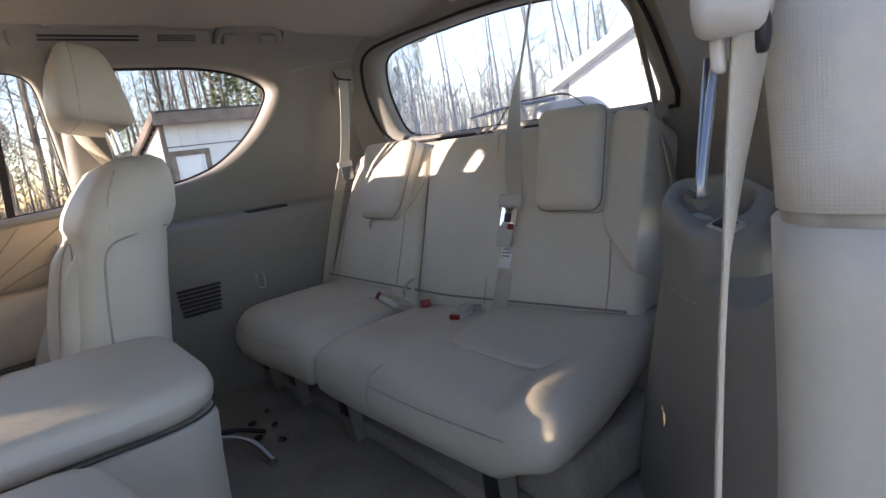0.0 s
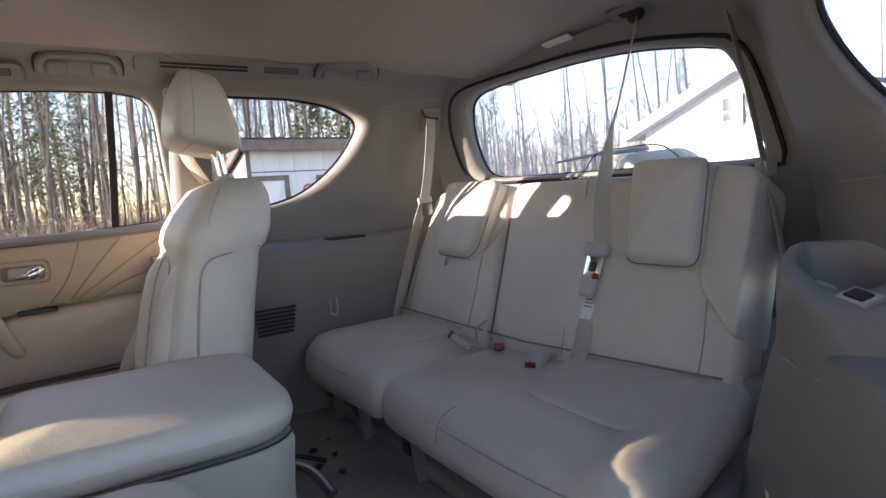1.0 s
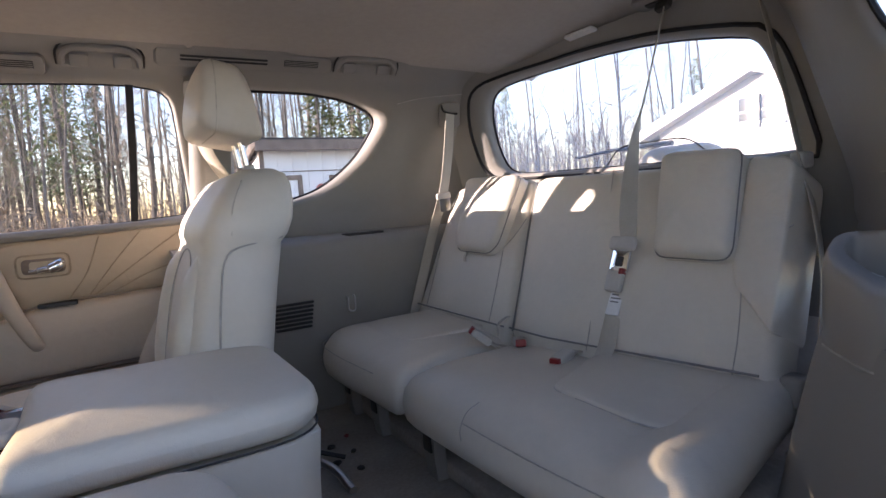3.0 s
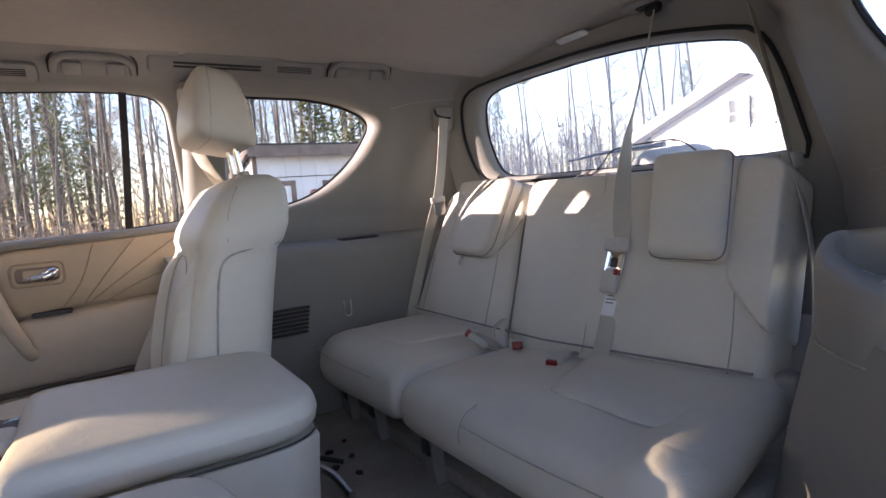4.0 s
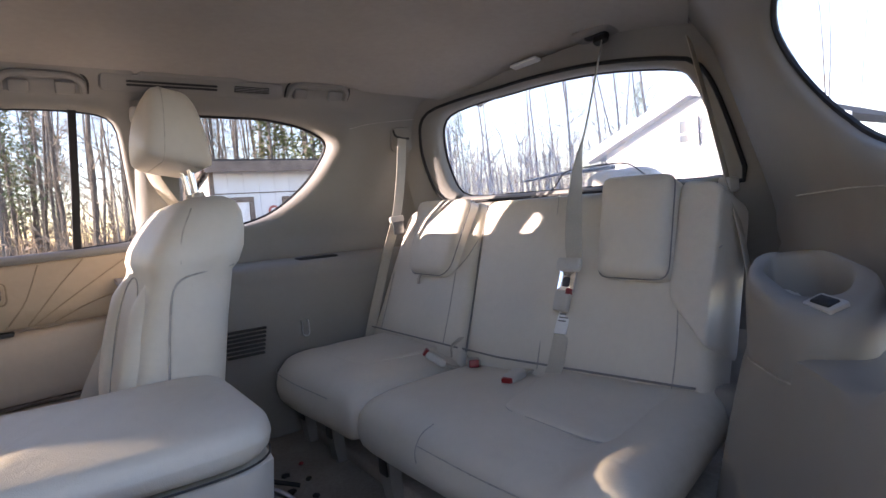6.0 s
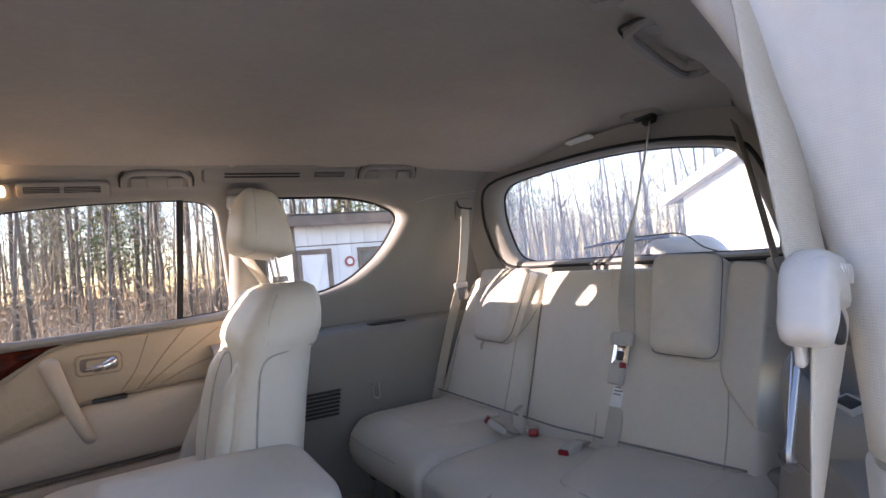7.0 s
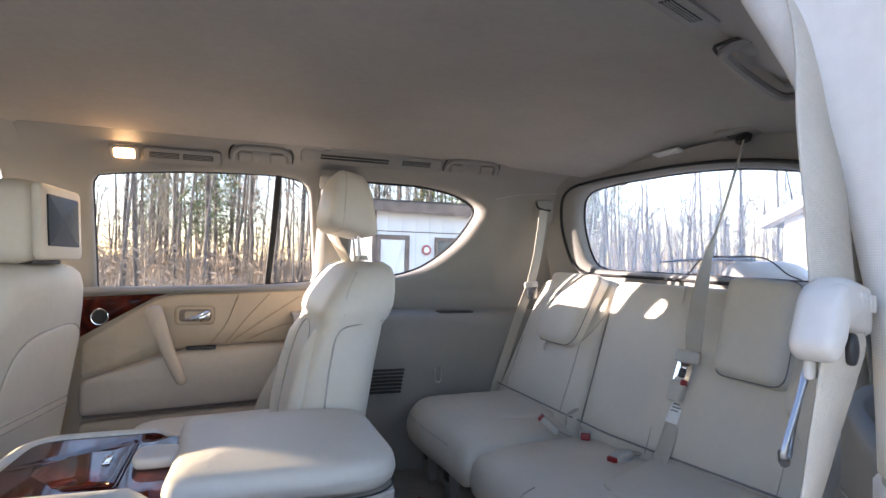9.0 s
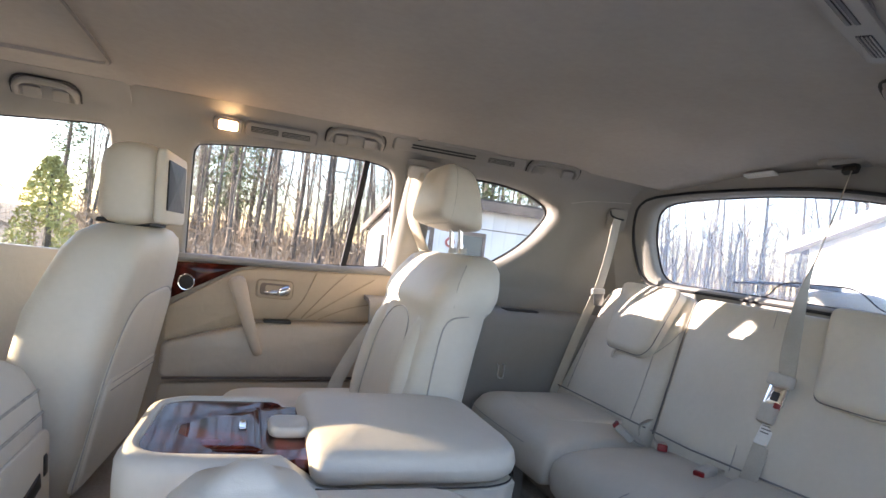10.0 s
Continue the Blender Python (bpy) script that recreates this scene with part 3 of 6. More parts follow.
# front end of the cabin
grid = [[(-1.45 - 0.35 * (1 - j / 8), -0.95 + 1.83 * i / 20, 0.0 + 0.62 * j / 8) for j in range(9)] for i in range(21)]
tagged(sheet(grid, 0.04, "dashboard", TRIM, normal=(-1, 0, 0)), "beige dashboard closing the front of the cabin", "dashboard", kind="structure")
# unseen pale shelf, added so sunlight bounces up to the front headliner
rows = [[(x, -0.93 + 1.79 * i / 16, z) for x, z in ((-1.66, 0.575), (-1.55, 0.572), (-1.40, 0.566), (-1.25, 0.555), (-1.18, 0.535), (-1.165, 0.48), (-1.21, 0.40), (-1.30, 0.30))] for i in range(17)]
tagged(sheet(rows, 0.02, "dashboard_top", PALE, normal=(0.3, 0, -1)), "unseen pale shelf added to bounce sunlight onto the headliner", "dashboard", kind="structure")
front_near = thing("door_3", (-1.5, -0.95, 0.0), "unseen front driver door, swung open to let in daylight", "car door", kind="structure")


# door out of view, turned outwards so more sky light reaches the front
SWING = Matrix.Translation((-1.55, -0.93, 0)) @ Matrix.Rotation(radians(-62), 4, "Z") @ Matrix.Translation((1.55, 0.93, 0))


def front_near_place(u, v, w):
    return SWING @ Vector((u, near_y(u, v) - w, v))


bm, hfn = holed_wall([(-1.6, -0.05), (-0.40, -0.05), (-0.40, 1.10), (-1.6, 1.10)], FRONTWIN, front_near_place, 0.03, lip=0.018)
part("panel", bm, TRIM, front_near)
pane(hfn, front_near_place, 0.032, "pane", front_near, "clear door glass")

wind = thing("windscreen", (-1.6, 0, 0.6), "unseen windscreen, its frame banded to shape the sun patches", "windscreen", kind="structure")


def wind_place(u, v, w):
    return Vector((-1.60 + 1.2 * (v - 0.6) - w, u, v))


# solid bands between the openings block sun, shaping the patches in the cabin
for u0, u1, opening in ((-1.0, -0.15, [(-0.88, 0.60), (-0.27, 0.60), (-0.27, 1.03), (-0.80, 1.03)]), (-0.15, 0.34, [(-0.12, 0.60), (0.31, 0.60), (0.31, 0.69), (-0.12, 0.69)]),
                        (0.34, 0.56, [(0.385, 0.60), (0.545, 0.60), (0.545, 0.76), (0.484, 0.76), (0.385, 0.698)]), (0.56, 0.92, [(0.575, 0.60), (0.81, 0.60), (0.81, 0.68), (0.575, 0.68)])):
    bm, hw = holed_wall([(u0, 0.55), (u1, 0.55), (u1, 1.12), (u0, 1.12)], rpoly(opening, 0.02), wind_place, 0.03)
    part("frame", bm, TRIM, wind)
    # panes cast a tinted shadow that dims the sun patches
    screen_pane = pane(hw, wind_place, 0.03, "pane", wind, "unseen windscreen pane, tinted to dim the sun patches")
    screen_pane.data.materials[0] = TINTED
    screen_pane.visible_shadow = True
alone("pillar_middle_far", loft([[Vector((x, 0.86 + dy, z)) for x, dy in ((-0.30, 0.03), (-0.295, -0.012), (-0.27, -0.020), (-0.22, -0.020), (-0.195, -0.012), (-0.19, 0.03))] for z in np.linspace(-0.05, 0.60, 6)]), TRIM, "beige trim of the pillar between the far doors", "car pillar", kind="structure")

# ---- far rear door: inner panel ----
DOOR0 = axes((0, 0.872, 0), (1, 0, 0), (0, 0, 1))         # u rearwards, v up, w into the cabin
DOOR = Matrix.Translation((0.080, 0, 0)) @ DOOR0 @ Matrix.Scale(0.90, 4, (1, 0, 0))


def on(m, u, v, w=0.0):
    return m @ Vector((u, v, w))


part("base_panel", cushion(rect(-0.33, 0.0, 0.58, 0.612, 0.02), 0.022, 0.008, 0.0, DOOR, rings=2), TAN, far_door, "tan door panel")
part("window_ledge", tube(smooth_path([on(DOOR, u, 0.612 + 0.018 * (u + 0.3), 0.022) for u in (-0.32, 0.0, 0.3, 0.58)]), 0.020, 10, flat=0.7, side=(0, 1, 0)), TRIM, far_door)
part("upper_pad", cushion(rpoly([(-0.235, 0.345), (0.09, 0.432), (0.575, 0.452), (0.575, 0.622), (0.06, 0.604), (-0.02, 0.585), (-0.235, 0.452)], [0.01, 0.08, 0.01, 0.01, 0.05, 0.04, 0.01]), 0.042, 0.012, 0.012, DOOR), TAN, far_door, "quilted tan leather upper pad")
part("wood_inlay", cushion(rpoly([(-0.25, 0.465), (-0.01, 0.595), (0.03, 0.606), (-0.25, 0.596)], 0.008), 0.036, 0.006, 0.006, DOOR), WALNUT, far_door, "glossy dark walnut inlay")
ring_at = on(DOOR, -0.178, 0.535, 0.046)
part("speaker_ring", tube([ring_at + Vector((math.cos(a) * 0.0235, 0, math.sin(a) * 0.0245)) for a in np.linspace(0, 2 * math.pi, 29)], 0.0021, 8), CHROME, far_door, "chrome speaker ring")
part("speaker_disc", cushion([(math.cos(a) * 0.022, math.sin(a) * 0.022) for a in np.linspace(0, 2 * math.pi, 24, endpoint=False)], 0.006, 0.003, 0.002, axes(ring_at + Vector((0, 0.004, 0)), (1, 0, 0), (0, 0, 1))), DARK, far_door, "dark speaker disc")
part("armrest", cushion(rpoly([(-0.235, 0.228), (0.575, 0.255), (0.575, 0.446), (0.09, 0.424), (-0.235, 0.336)], [0.02, 0.01, 0.02, 0.08, 0.02]), 0.060, 0.022, 0.010, DOOR), ARMREST, far_door, "light tan padded armrest band")
part("lower_pocket", cushion(rpoly([(-0.235, 0.02), (0.575, 0.02), (0.575, 0.238), (-0.05, 0.215), (-0.235, 0.205)], 0.02), 0.050, 0.014, 0.006, DOOR), TAN, far_door, "tan map pocket")
# brown tube draws the shadow along the pocket's top edge
part("pocket_shadow_gap", tube([on(DOOR, u, 0.222 + 0.033 * (u + 0.235), 0.045) for u in np.linspace(-0.22, 0.56, 12)], 0.005, 6), BROWN, far_door)
for pts in ([(0.235, 0.445), (0.315, 0.535), (0.39, 0.612)], [(0.25, 0.445), (0.36, 0.515), (0.50, 0.600)], [(0.30, 0.447), (0.42, 0.495), (0.57, 0.525)], [(0.18, 0.44), (0.235, 0.51), (0.275, 0.606)]):
    part("quilt_seam", tube(smooth_path([on(DOOR, u, v, 0.0535) for u, v in pts]), 0.0020, 6), TANSEAM, far_door)
hp = smooth_path([on(DOOR, -0.012, 0.548, 0.040), on(DOOR, -0.006, 0.552, 0.075), on(DOOR, 0.012, 0.510, 0.092), on(DOOR, 0.045, 0.430, 0.098), on(DOOR, 0.080, 0.350, 0.090), on(DOOR, 0.092, 0.325, 0.070), on(DOOR, 0.094, 0.322, 0.050)], 6)
part("pull_handle", tube(hp, [0.024, 0.027, 0.025, 0.020, 0.017, 0.016, 0.016], 12, flat=0.65, side=(1, 0, 0.4)), ARMREST, far_door, "cream pull handle")
part("latch_bezel", cushion(rect(0.062, 0.508, 0.192, 0.566, 0.018), 0.060, 0.006, 0.0, DOOR, rings=2), TAN, far_door, "raised latch surround")
# the bowl's shade is put into a darker colour than the surround
part("latch_bowl", cushion(rect(0.074, 0.517, 0.182, 0.557, 0.014), 0.0615, 0.002, -0.003, DOOR, rings=2), BROWN, far_door, "latch bowl coloured brown for the shade inside it")
latch_edge = [on(DOOR, p.x, p.y, 0.0585) for p in rect(0.061, 0.507, 0.193, 0.567, 0.018)]
part("latch_gap", tube(latch_edge + latch_edge[:1], 0.0022, 5), TANSEAM, far_door)
part("latch_lever", tube(smooth_path([on(DOOR, 0.092, 0.526, 0.064), on(DOOR, 0.125, 0.527, 0.072), on(DOOR, 0.155, 0.533, 0.078), on(DOOR, 0.176, 0.546, 0.072)]), [0.004] * 4 + [0.009] * 6 + [0.0145] * 7 + [0.011] * 2, 10), CHROME, far_door, "chrome latch lever")
part("courtesy_strip", cushion(rect(0.10, 0.424, 0.20, 0.434, 0.004), 0.064, 0.003, 0, DOOR, rings=1), BLACK, far_door, "dark trim strip")
part("base_panel", cushion(rect(-1.45, 0.0, -0.275, 0.60, 0.02), 0.03, 0.008, 0.0, DOOR0, rings=2), LEATHER, front_far, "cream door panel")
part("latch_lever", tube([on(DOOR0, -0.80, 0.50, 0.035), on(DOOR0, -0.75, 0.50, 0.045), on(DOOR0, -0.71, 0.505, 0.035)], 0.009, 8), CHROME, front_far, "chrome latch lever")
part("mirror", cushion(rpoly([(-1.00, 0.60), (-0.86, 0.60), (-0.87, 0.72), (-0.98, 0.74)], 0.03), 0.07, 0.03, 0.02, axes((0, 1.12, 0), (1, 0, 0), (0, 0, 1))), PAINT, front_far, "pale door mirror outside the window")

# ---- fixtures along the far roof rail ----
def rail_frame(z):
    """On the far roof rail at the height z: u rearwards, v up, w into the cabin."""
    return axes((0, far_y(z) - 0.012, z), (1, 0, 0), (0, -0.55, 0.83))


def grab_handle(x0, x1, m, flip=1):
    h = thing("grab_handle", m @ Vector(((x0 + x1) / 2, 0, 0)), "beige fold-down grab handle on the roof rail", "grab handle", "roof grab handles")
    w = lambda d: d * flip
    pts = smooth_path([m @ Vector(q) for q in ((x0 + 0.006, -0.014, w(0.004)), (x0 + 0.010, 0.014, w(0.014)), (x0 + 0.035, 0.033, w(0.019)), ((x0 + x1) / 2, 0.036, w(0.021)), (x1 - 0.035, 0.033, w(0.019)), (x1 - 0.010, 0.014, w(0.014)), (x1 - 0.006, -0.014, w(0.004)))], 5)
    part("grip", tube(pts, 0.0085, 8), TRIM, h)
    for x in (x0 + 0.045, x1 - 0.045):
        part("pivot", block((x - 0.022, -0.020, 0.0) if flip > 0 else (x - 0.022, -0.020, -0.012), (x + 0.022, 0.014, 0.012 if flip > 0 else 0.0), 0.006, m), TRIM, h)
    part("recess", block((x0, -0.022, -0.002), (x1, 0.020, 0.002), 0.010, m), TRIM, h)
    # dark tube arched over the grip stands in for its shadow
    arch = smooth_path([m @ Vector(q) for q in ((x0 - 0.003, -0.016, 0.003), (x0 - 0.002, 0.020, 0.010), (x0 + 0.022, 0.0435, 0.014), ((x0 + x1) / 2, 0.0465, 0.016), (x1 - 0.022, 0.0435, 0.014), (x1 + 0.002, 0.020, 0.010), (x1 + 0.003, -0.016, 0.003))], 5)
    part("shadow_gap", tube(arch, 0.0028, 6), DARK, h, "dark tube in place of the shadow round the grip")
    return h


def vent_panel(x0, x1, m, slots, grilles, flip=1):
    v = thing("roof_vent", m @ Vector(((x0 + x1) / 2, 0, 0)), "beige roof air vent panel with dark slots", "air vent", "roof vents")
    d = 0.010 * flip
    edge = [m @ Vector((p.x, p.y, 0.002)) for p in rect(x0 - 0.001, -0.0255, x1 + 0.001, 0.0255, 0.014)]
    part("edge_gap", tube(edge + edge[:2], 0.0018, 5), INK_SHADE, v, "dark gap round the panel")
    part("panel", cushion(rect(x0, -0.024, x1, 0.024, 0.014), 0.010, 0.004, 0.0, m if flip > 0 else m @ Matrix.Translation((0, 0, -0.010)), rings=1), TRIM, v)
    for a, b in slots:
        for off in (-0.004, 0.006):
            part("slot", block((a, off - 0.0028, min(0, d) if flip < 0 else 0.006), (b, off + 0.0028, 0.0118 if flip > 0 else -0.0118), 0.002, m), BLACK, v)
    for a, b in grilles:
        part("grille", block((a, -0.009, 0.0), (b, 0.011, 0.0112 if flip > 0 else -0.0112), 0.003, m), DARK, v)
        for off in (-0.0068, -0.0020, 0.0028, 0.0076):
            part("slat", block((a + 0.002, off - 0.0009, 0.0), (b - 0.002, off + 0.0009, 0.0124 if flip > 0 else -0.0124), 0.001, m), TRIM, v)
    return v


def ceiling_frame(p0, p1):
    """On the near side of the headliner, u from the rear end p0 to the front end p1, w down into the cabin."""
    zs = []
    for x, y in (p0, p1):
        y0, y1 = near_y(x, 1.085) - 0.02, far_y(1.09, x) + 0.02
        zs.append(roof_z(x, max(-1, 2 * (y - y0) / (y1 - y0) - 1)))
    a, b = Vector((*p0, zs[0])), Vector((*p1, zs[1]))
    return axes((a + b) / 2 - Vector((0, 0, 0.003)), b - a, (0.35, 0.9, 0.10)), (b - a).length


F, FG, FD = rail_frame(1.070), rail_frame(1.056), rail_frame(1.040)
vent_panel(0.045, 0.262, FD, [], [(0.060, 0.143), (0.153, 0.240)])
vent_panel(0.505, 0.985, F, [(0.565, 0.795)], [(0.842, 0.945)])
grab_handle(0.290, 0.476, FG)
grab_handle(1.000, 1.205, F)
grab_handle(-0.56, -0.40, FD)
lamp = thing("reading_lamp", FD @ Vector((-0.005, 0, 0)), "small lit amber reading lamp on the roof rail", "lamp")
part("housing", cushion(rect(-0.050, -0.022, 0.036, 0.022, 0.012), 0.010, 0.004, 0, FD, rings=1), TRIM, lamp)
part("lens", cushion(rect(-0.032, -0.014, 0.021, 0.014, 0.006), 0.014, 0.004, 0.001, FD, rings=2), LAMP, lamp, "glowing amber lens")
NF, L = ceiling_frame((0.955, -0.562), (0.61, -0.690))
vent_panel(-L / 2, L / 2, NF, [(-0.02, L / 2 - 0.03)], [(-L / 2 + 0.03, -0.06)])
NF, L = ceiling_frame((1.335, -0.430), (1.035, -0.546))
grab_handle(-L / 2, L / 2, NF)

# things on the rear edge of the roof
hl = thing("roof_switch_plate", (1.585, 0.19, 1.068), "small white roof switch plate", "switch plate")
M = axes((1.575, 0.19, 1.078), (0, 1, 0), (1, 0, -0.25))
part("plate", cushion(rect(-0.055, -0.024, 0.055, 0.024, 0.006), 0.008, 0.003, 0, M @ pose(0, 0, 0, 180, 0, 0), rings=1), WHITE, hl)
part("button", block((-0.008, -0.006, -0.011), (0.010, 0.006, -0.006), 0.002, M), DARK, hl)
bl = thing("belt_mount", (1.56, -0.12, 1.08), "beige ceiling mount of the middle seat belt", "belt mount")
part("cover", cushion(rect(-0.07, -0.032, 0.07, 0.032, 0.028), 0.014, 0.006, 0.004, axes((1.555, -0.085, 1.096), (0, 1, 0), (1, 0, -0.2))), TRIM, bl)
part("reel_slot", cushion(rect(-0.035, -0.012, 0.035, 0.012, 0.01), 0.020, 0.004, 0.0, axes((1.555, -0.085, 1.096), (0, 1, 0), (1, 0, -0.2))), BLACK, bl, "dark belt slot")
part("buckle_tip", block((-0.02, -0.009, 0.01), (0.02, 0.009, 0.035), 0.005, axes((1.565, -0.095, 1.09), (0, 1, -0.1), (1, 0, -0.5))), DARK, bl)

# ---- third row bench ----
def back_frame(y):
    return axes((1.235, y, 0.285), (0, -1, 0), (0.21, 0, 0.41))  # u towards the camera's side, v up the back, w forwards


B = back_frame(0)
BENCH = thing("rear_bench_wide", (1.15, -0.2, 0.05), "cream leather two-seat section of the rear bench", "car seat", "rear bench")
BENCH_S = thing("rear_bench_narrow", (1.15, 0.38, 0.05), "cream leather single section of the rear bench", "car seat", "rear bench")


def bs(u, v, w=0.0):
    return B @ Vector((u, v, w))


# backs: w = 0 is the front face's base; the slab lies behind it
BB = B @ Matrix.Translation((0, 0, -0.09))
part("backrest", cushion(rpoly([(-0.650, -0.05), (-0.152, -0.05), (-0.275, 0.450), (-0.685, 0.440)], [0.03, 0.02, 0.03, 0.06]), 0.10, 0.026, 0.012, BB), LEATHER, BENCH_S)
part("backrest", cushion(rpoly([(-0.138, -0.05), (0.520, -0.05), (0.470, 0.428), (0.375, 0.440), (0.05, 0.446), (-0.258, 0.446)], [0.02, 0.03, 0.04, 0.03, 0.03, 0.05]), 0.10, 0.026, 0.014, BB), LEATHER, BENCH)
part("side_strip", cushion(rpoly([(0.410, 0.19), (0.506, 0.10), (0.472, 0.430), (0.384, 0.440)], [0.03, 0.02, 0.03, 0.02]), 0.116, 0.012, 0.004, BB), LEATHER, BENCH, "padded outer strip")
part("headrest", cushion(rpoly([(0.247, 0.232), (0.262, 0.219), (0.398, 0.219), (0.412, 0.236), (0.379, 0.436), (0.362, 0.449), (0.215, 0.455), (0.202, 0.442)], 0.022), 0.148, 0.024, 0.012, BB), LEATHER, BENCH, "flush folding headrest pad")
part("headrest", cushion(rpoly([(-0.505, 0.23), (-0.480, 0.196), (-0.315, 0.194), (-0.285, 0.225), (-0.282, 0.430), (-0.302, 0.443), (-0.545, 0.448), (-0.560, 0.435)], 0.024), 0.148, 0.024, 0.012, BB), LEATHER, BENCH_S, "flush folding headrest pad")


def seam(name, pts, parent, r=0.0012, material=None):
    part(name, tube(smooth_path(pts, 5), r, 6), material or SEAM, parent)


def outline_seam(outline, w, parent, m, r=0.0012, inset=0.012, material=None):
    c = sum((Vector(p) for p in outline), Vector((0, 0))) / len(outline)
    pts = [m @ Vector((*(c + (Vector(p) - c) * (1 - inset / max((Vector(p) - c).length, 1e-6))), w)) for p in outline]
    part("piping", tube(pts + pts[:2], r, 6), material or SEAM, parent)


FRONT = 0.0165
for pts in ([(0.128, 0.0), (0.092, 0.2), (0.062, 0.36), (0.045, 0.440)], [(0.455, 0.02), (0.446, 0.10), (0.424, 0.215)], [(0.420, 0.225), (0.45, 0.26), (0.492, 0.30)], [(0.075, 0.30), (0.115, 0.265), (0.185, 0.215)]):
    seam("back_seam", [bs(u, v, FRONT) for u, v in pts], BENCH)
for pts in ([(-0.238, 0.0), (-0.262, 0.12), (-0.284, 0.215)], [(-0.286, 0.22), (-0.25, 0.265), (-0.222, 0.32)], [(-0.590, 0.0), (-0.612, 0.12), (-0.630, 0.20)]):
    seam("back_seam", [bs(u, v, FRONT) for u, v in pts], BENCH_S)
# grey lines round both headrest pads stand for the shading at their edges
outline_seam(rpoly([(0.247, 0.232), (0.262, 0.219), (0.398, 0.219), (0.412, 0.236), (0.379, 0.436), (0.362, 0.449), (0.215, 0.455), (0.202, 0.442)], 0.022), 0.038, BENCH, B, r=0.0016, inset=-0.0005, material=INK_SHADE)
outline_seam(rpoly([(-0.505, 0.23), (-0.480, 0.196), (-0.315, 0.194), (-0.285, 0.225), (-0.282, 0.430), (-0.302, 0.443), (-0.545, 0.448), (-0.560, 0.435)], 0.024), 0.038, BENCH_S, B, r=0.0016, inset=-0.0005, material=INK_SHADE)
part("pull_tab", ribbon([bs(-0.440, 0.195, 0.03), bs(-0.440, 0.18, 0.034), bs(-0.441, 0.165, 0.028)], 0.012, 0.003, (0, 1, 0)), BELT, BENCH_S, "small pale pull tab")


part("split_gap", tube(smooth_path([bs(-0.158, 0.0, -0.005), bs(-0.193, 0.15, -0.005), bs(-0.231, 0.30, -0.005), bs(-0.264, 0.440, -0.010)]), 0.0026, 6), INK_SHADE, BENCH, "dark split between the backrests")
# grey tubes draw the shade where the cushions meet the backs
part("crease", tube([bs(u, 0.004 + 0.026 * max(0.0, u) / 0.45, 0.022) for u in np.linspace(-0.140, 0.50, 14)], 0.0025, 6), INK_SHADE, BENCH, "grey tube standing in for the crease's shade")
part("crease", tube([bs(u, 0.003, 0.022) for u in np.linspace(-0.640, -0.165, 10)], 0.0025, 6), INK_SHADE, BENCH_S, "grey tube standing in for the crease's shade")


# cushions: u = x, v = y, face upwards
def dip(x, y):
    back = max(0.0, x - 1.05) / 0.20
    end = min(1.0, max(0.0, (-y - 0.43 - 0.20 * (1.10 - x)) / 0.07))               # raised roll at the near end
    return -0.008 * back + 0.026 * back * max(0.0, -y) / 0.45 - 1.5 * max(0.0, 0.985 - x) ** 2 + 0.024 * end * end * (3 - 2 * end)


CU = Matrix.Translation((0, 0, 0.162))
part("cushion", cushion(dense(rpoly([(0.905, 0.655), (0.850, 0.585), (0.845, 0.42), (0.868, 0.105), (1.30, 0.160), (1.30, 0.66), (0.98, 0.665)], [0.05, 0.06, 0.08, 0.03, 0.02, 0.02, 0.05])), 0.110, 0.048, 0.014, CU, rings=14, shape=dip), LEATHER, BENCH_S)
part("cushion", cushion(dense(rpoly([(0.868, 0.097), (0.862, -0.10), (0.868, -0.36), (0.882, -0.545), (0.915, -0.60), (1.02, -0.585), (1.30, -0.53), (1.30, 0.150)], [0.03, 0.10, 0.10, 0.06, 0.05, 0.06, 0.02, 0.02])), 0.110, 0.048, 0.014, CU, rings=14, shape=dip), LEATHER, BENCH)
INSERT = rpoly([(1.020, -0.235), (1.255, -0.150), (1.255, -0.475), (1.05, -0.510), (1.015, -0.46)], [0.03, 0.01, 0.01, 0.04, 0.05])
rise = lambda x, y: 0.026 * max(0.0, x - 1.05) / 0.20 * max(0.0, -y) / 0.45
part("seat_insert", cushion(INSERT, 0.0265, 0.008, 0.003, Matrix.Translation((0, 0, 0.264)), shape=rise), LEATHER, BENCH, "slightly raised seat insert")
part("insert_seam", tube([Vector((p.x, p.y, 0.2835 + rise(p.x, p.y))) for p in [Vector(q) for q in dense(INSERT)] if p.x < 1.245], 0.0016, 5), SEAM, BENCH)
part("seat_insert", cushion(rpoly([(0.985, 0.27), (1.245, 0.265), (1.245, 0.58), (1.02, 0.58), (0.975, 0.53)], [0.04, 0.01, 0.01, 0.06, 0.06]), 0.0225, 0.008, 0.003, Matrix.Translation((0, 0, 0.262))), LEATHER, BENCH_S, "slightly raised seat insert")
seam("cushion_seam", [(0.868, -0.165, 0.190), (0.862, -0.168, 0.225), (0.876, -0.172, 0.256), (0.905, -0.172, 0.2685)], BENCH)
seam("front_piping", [(0.866, -0.17, 0.238), (0.870, -0.34, 0.236), (0.882, -0.50, 0.236), (0.890, -0.548, 0.238)], BENCH)
seam("front_piping", [(0.890, 0.63, 0.237), (0.857, 0.57, 0.237), (0.850, 0.42, 0.237), (0.862, 0.22, 0.237)], BENCH_S)
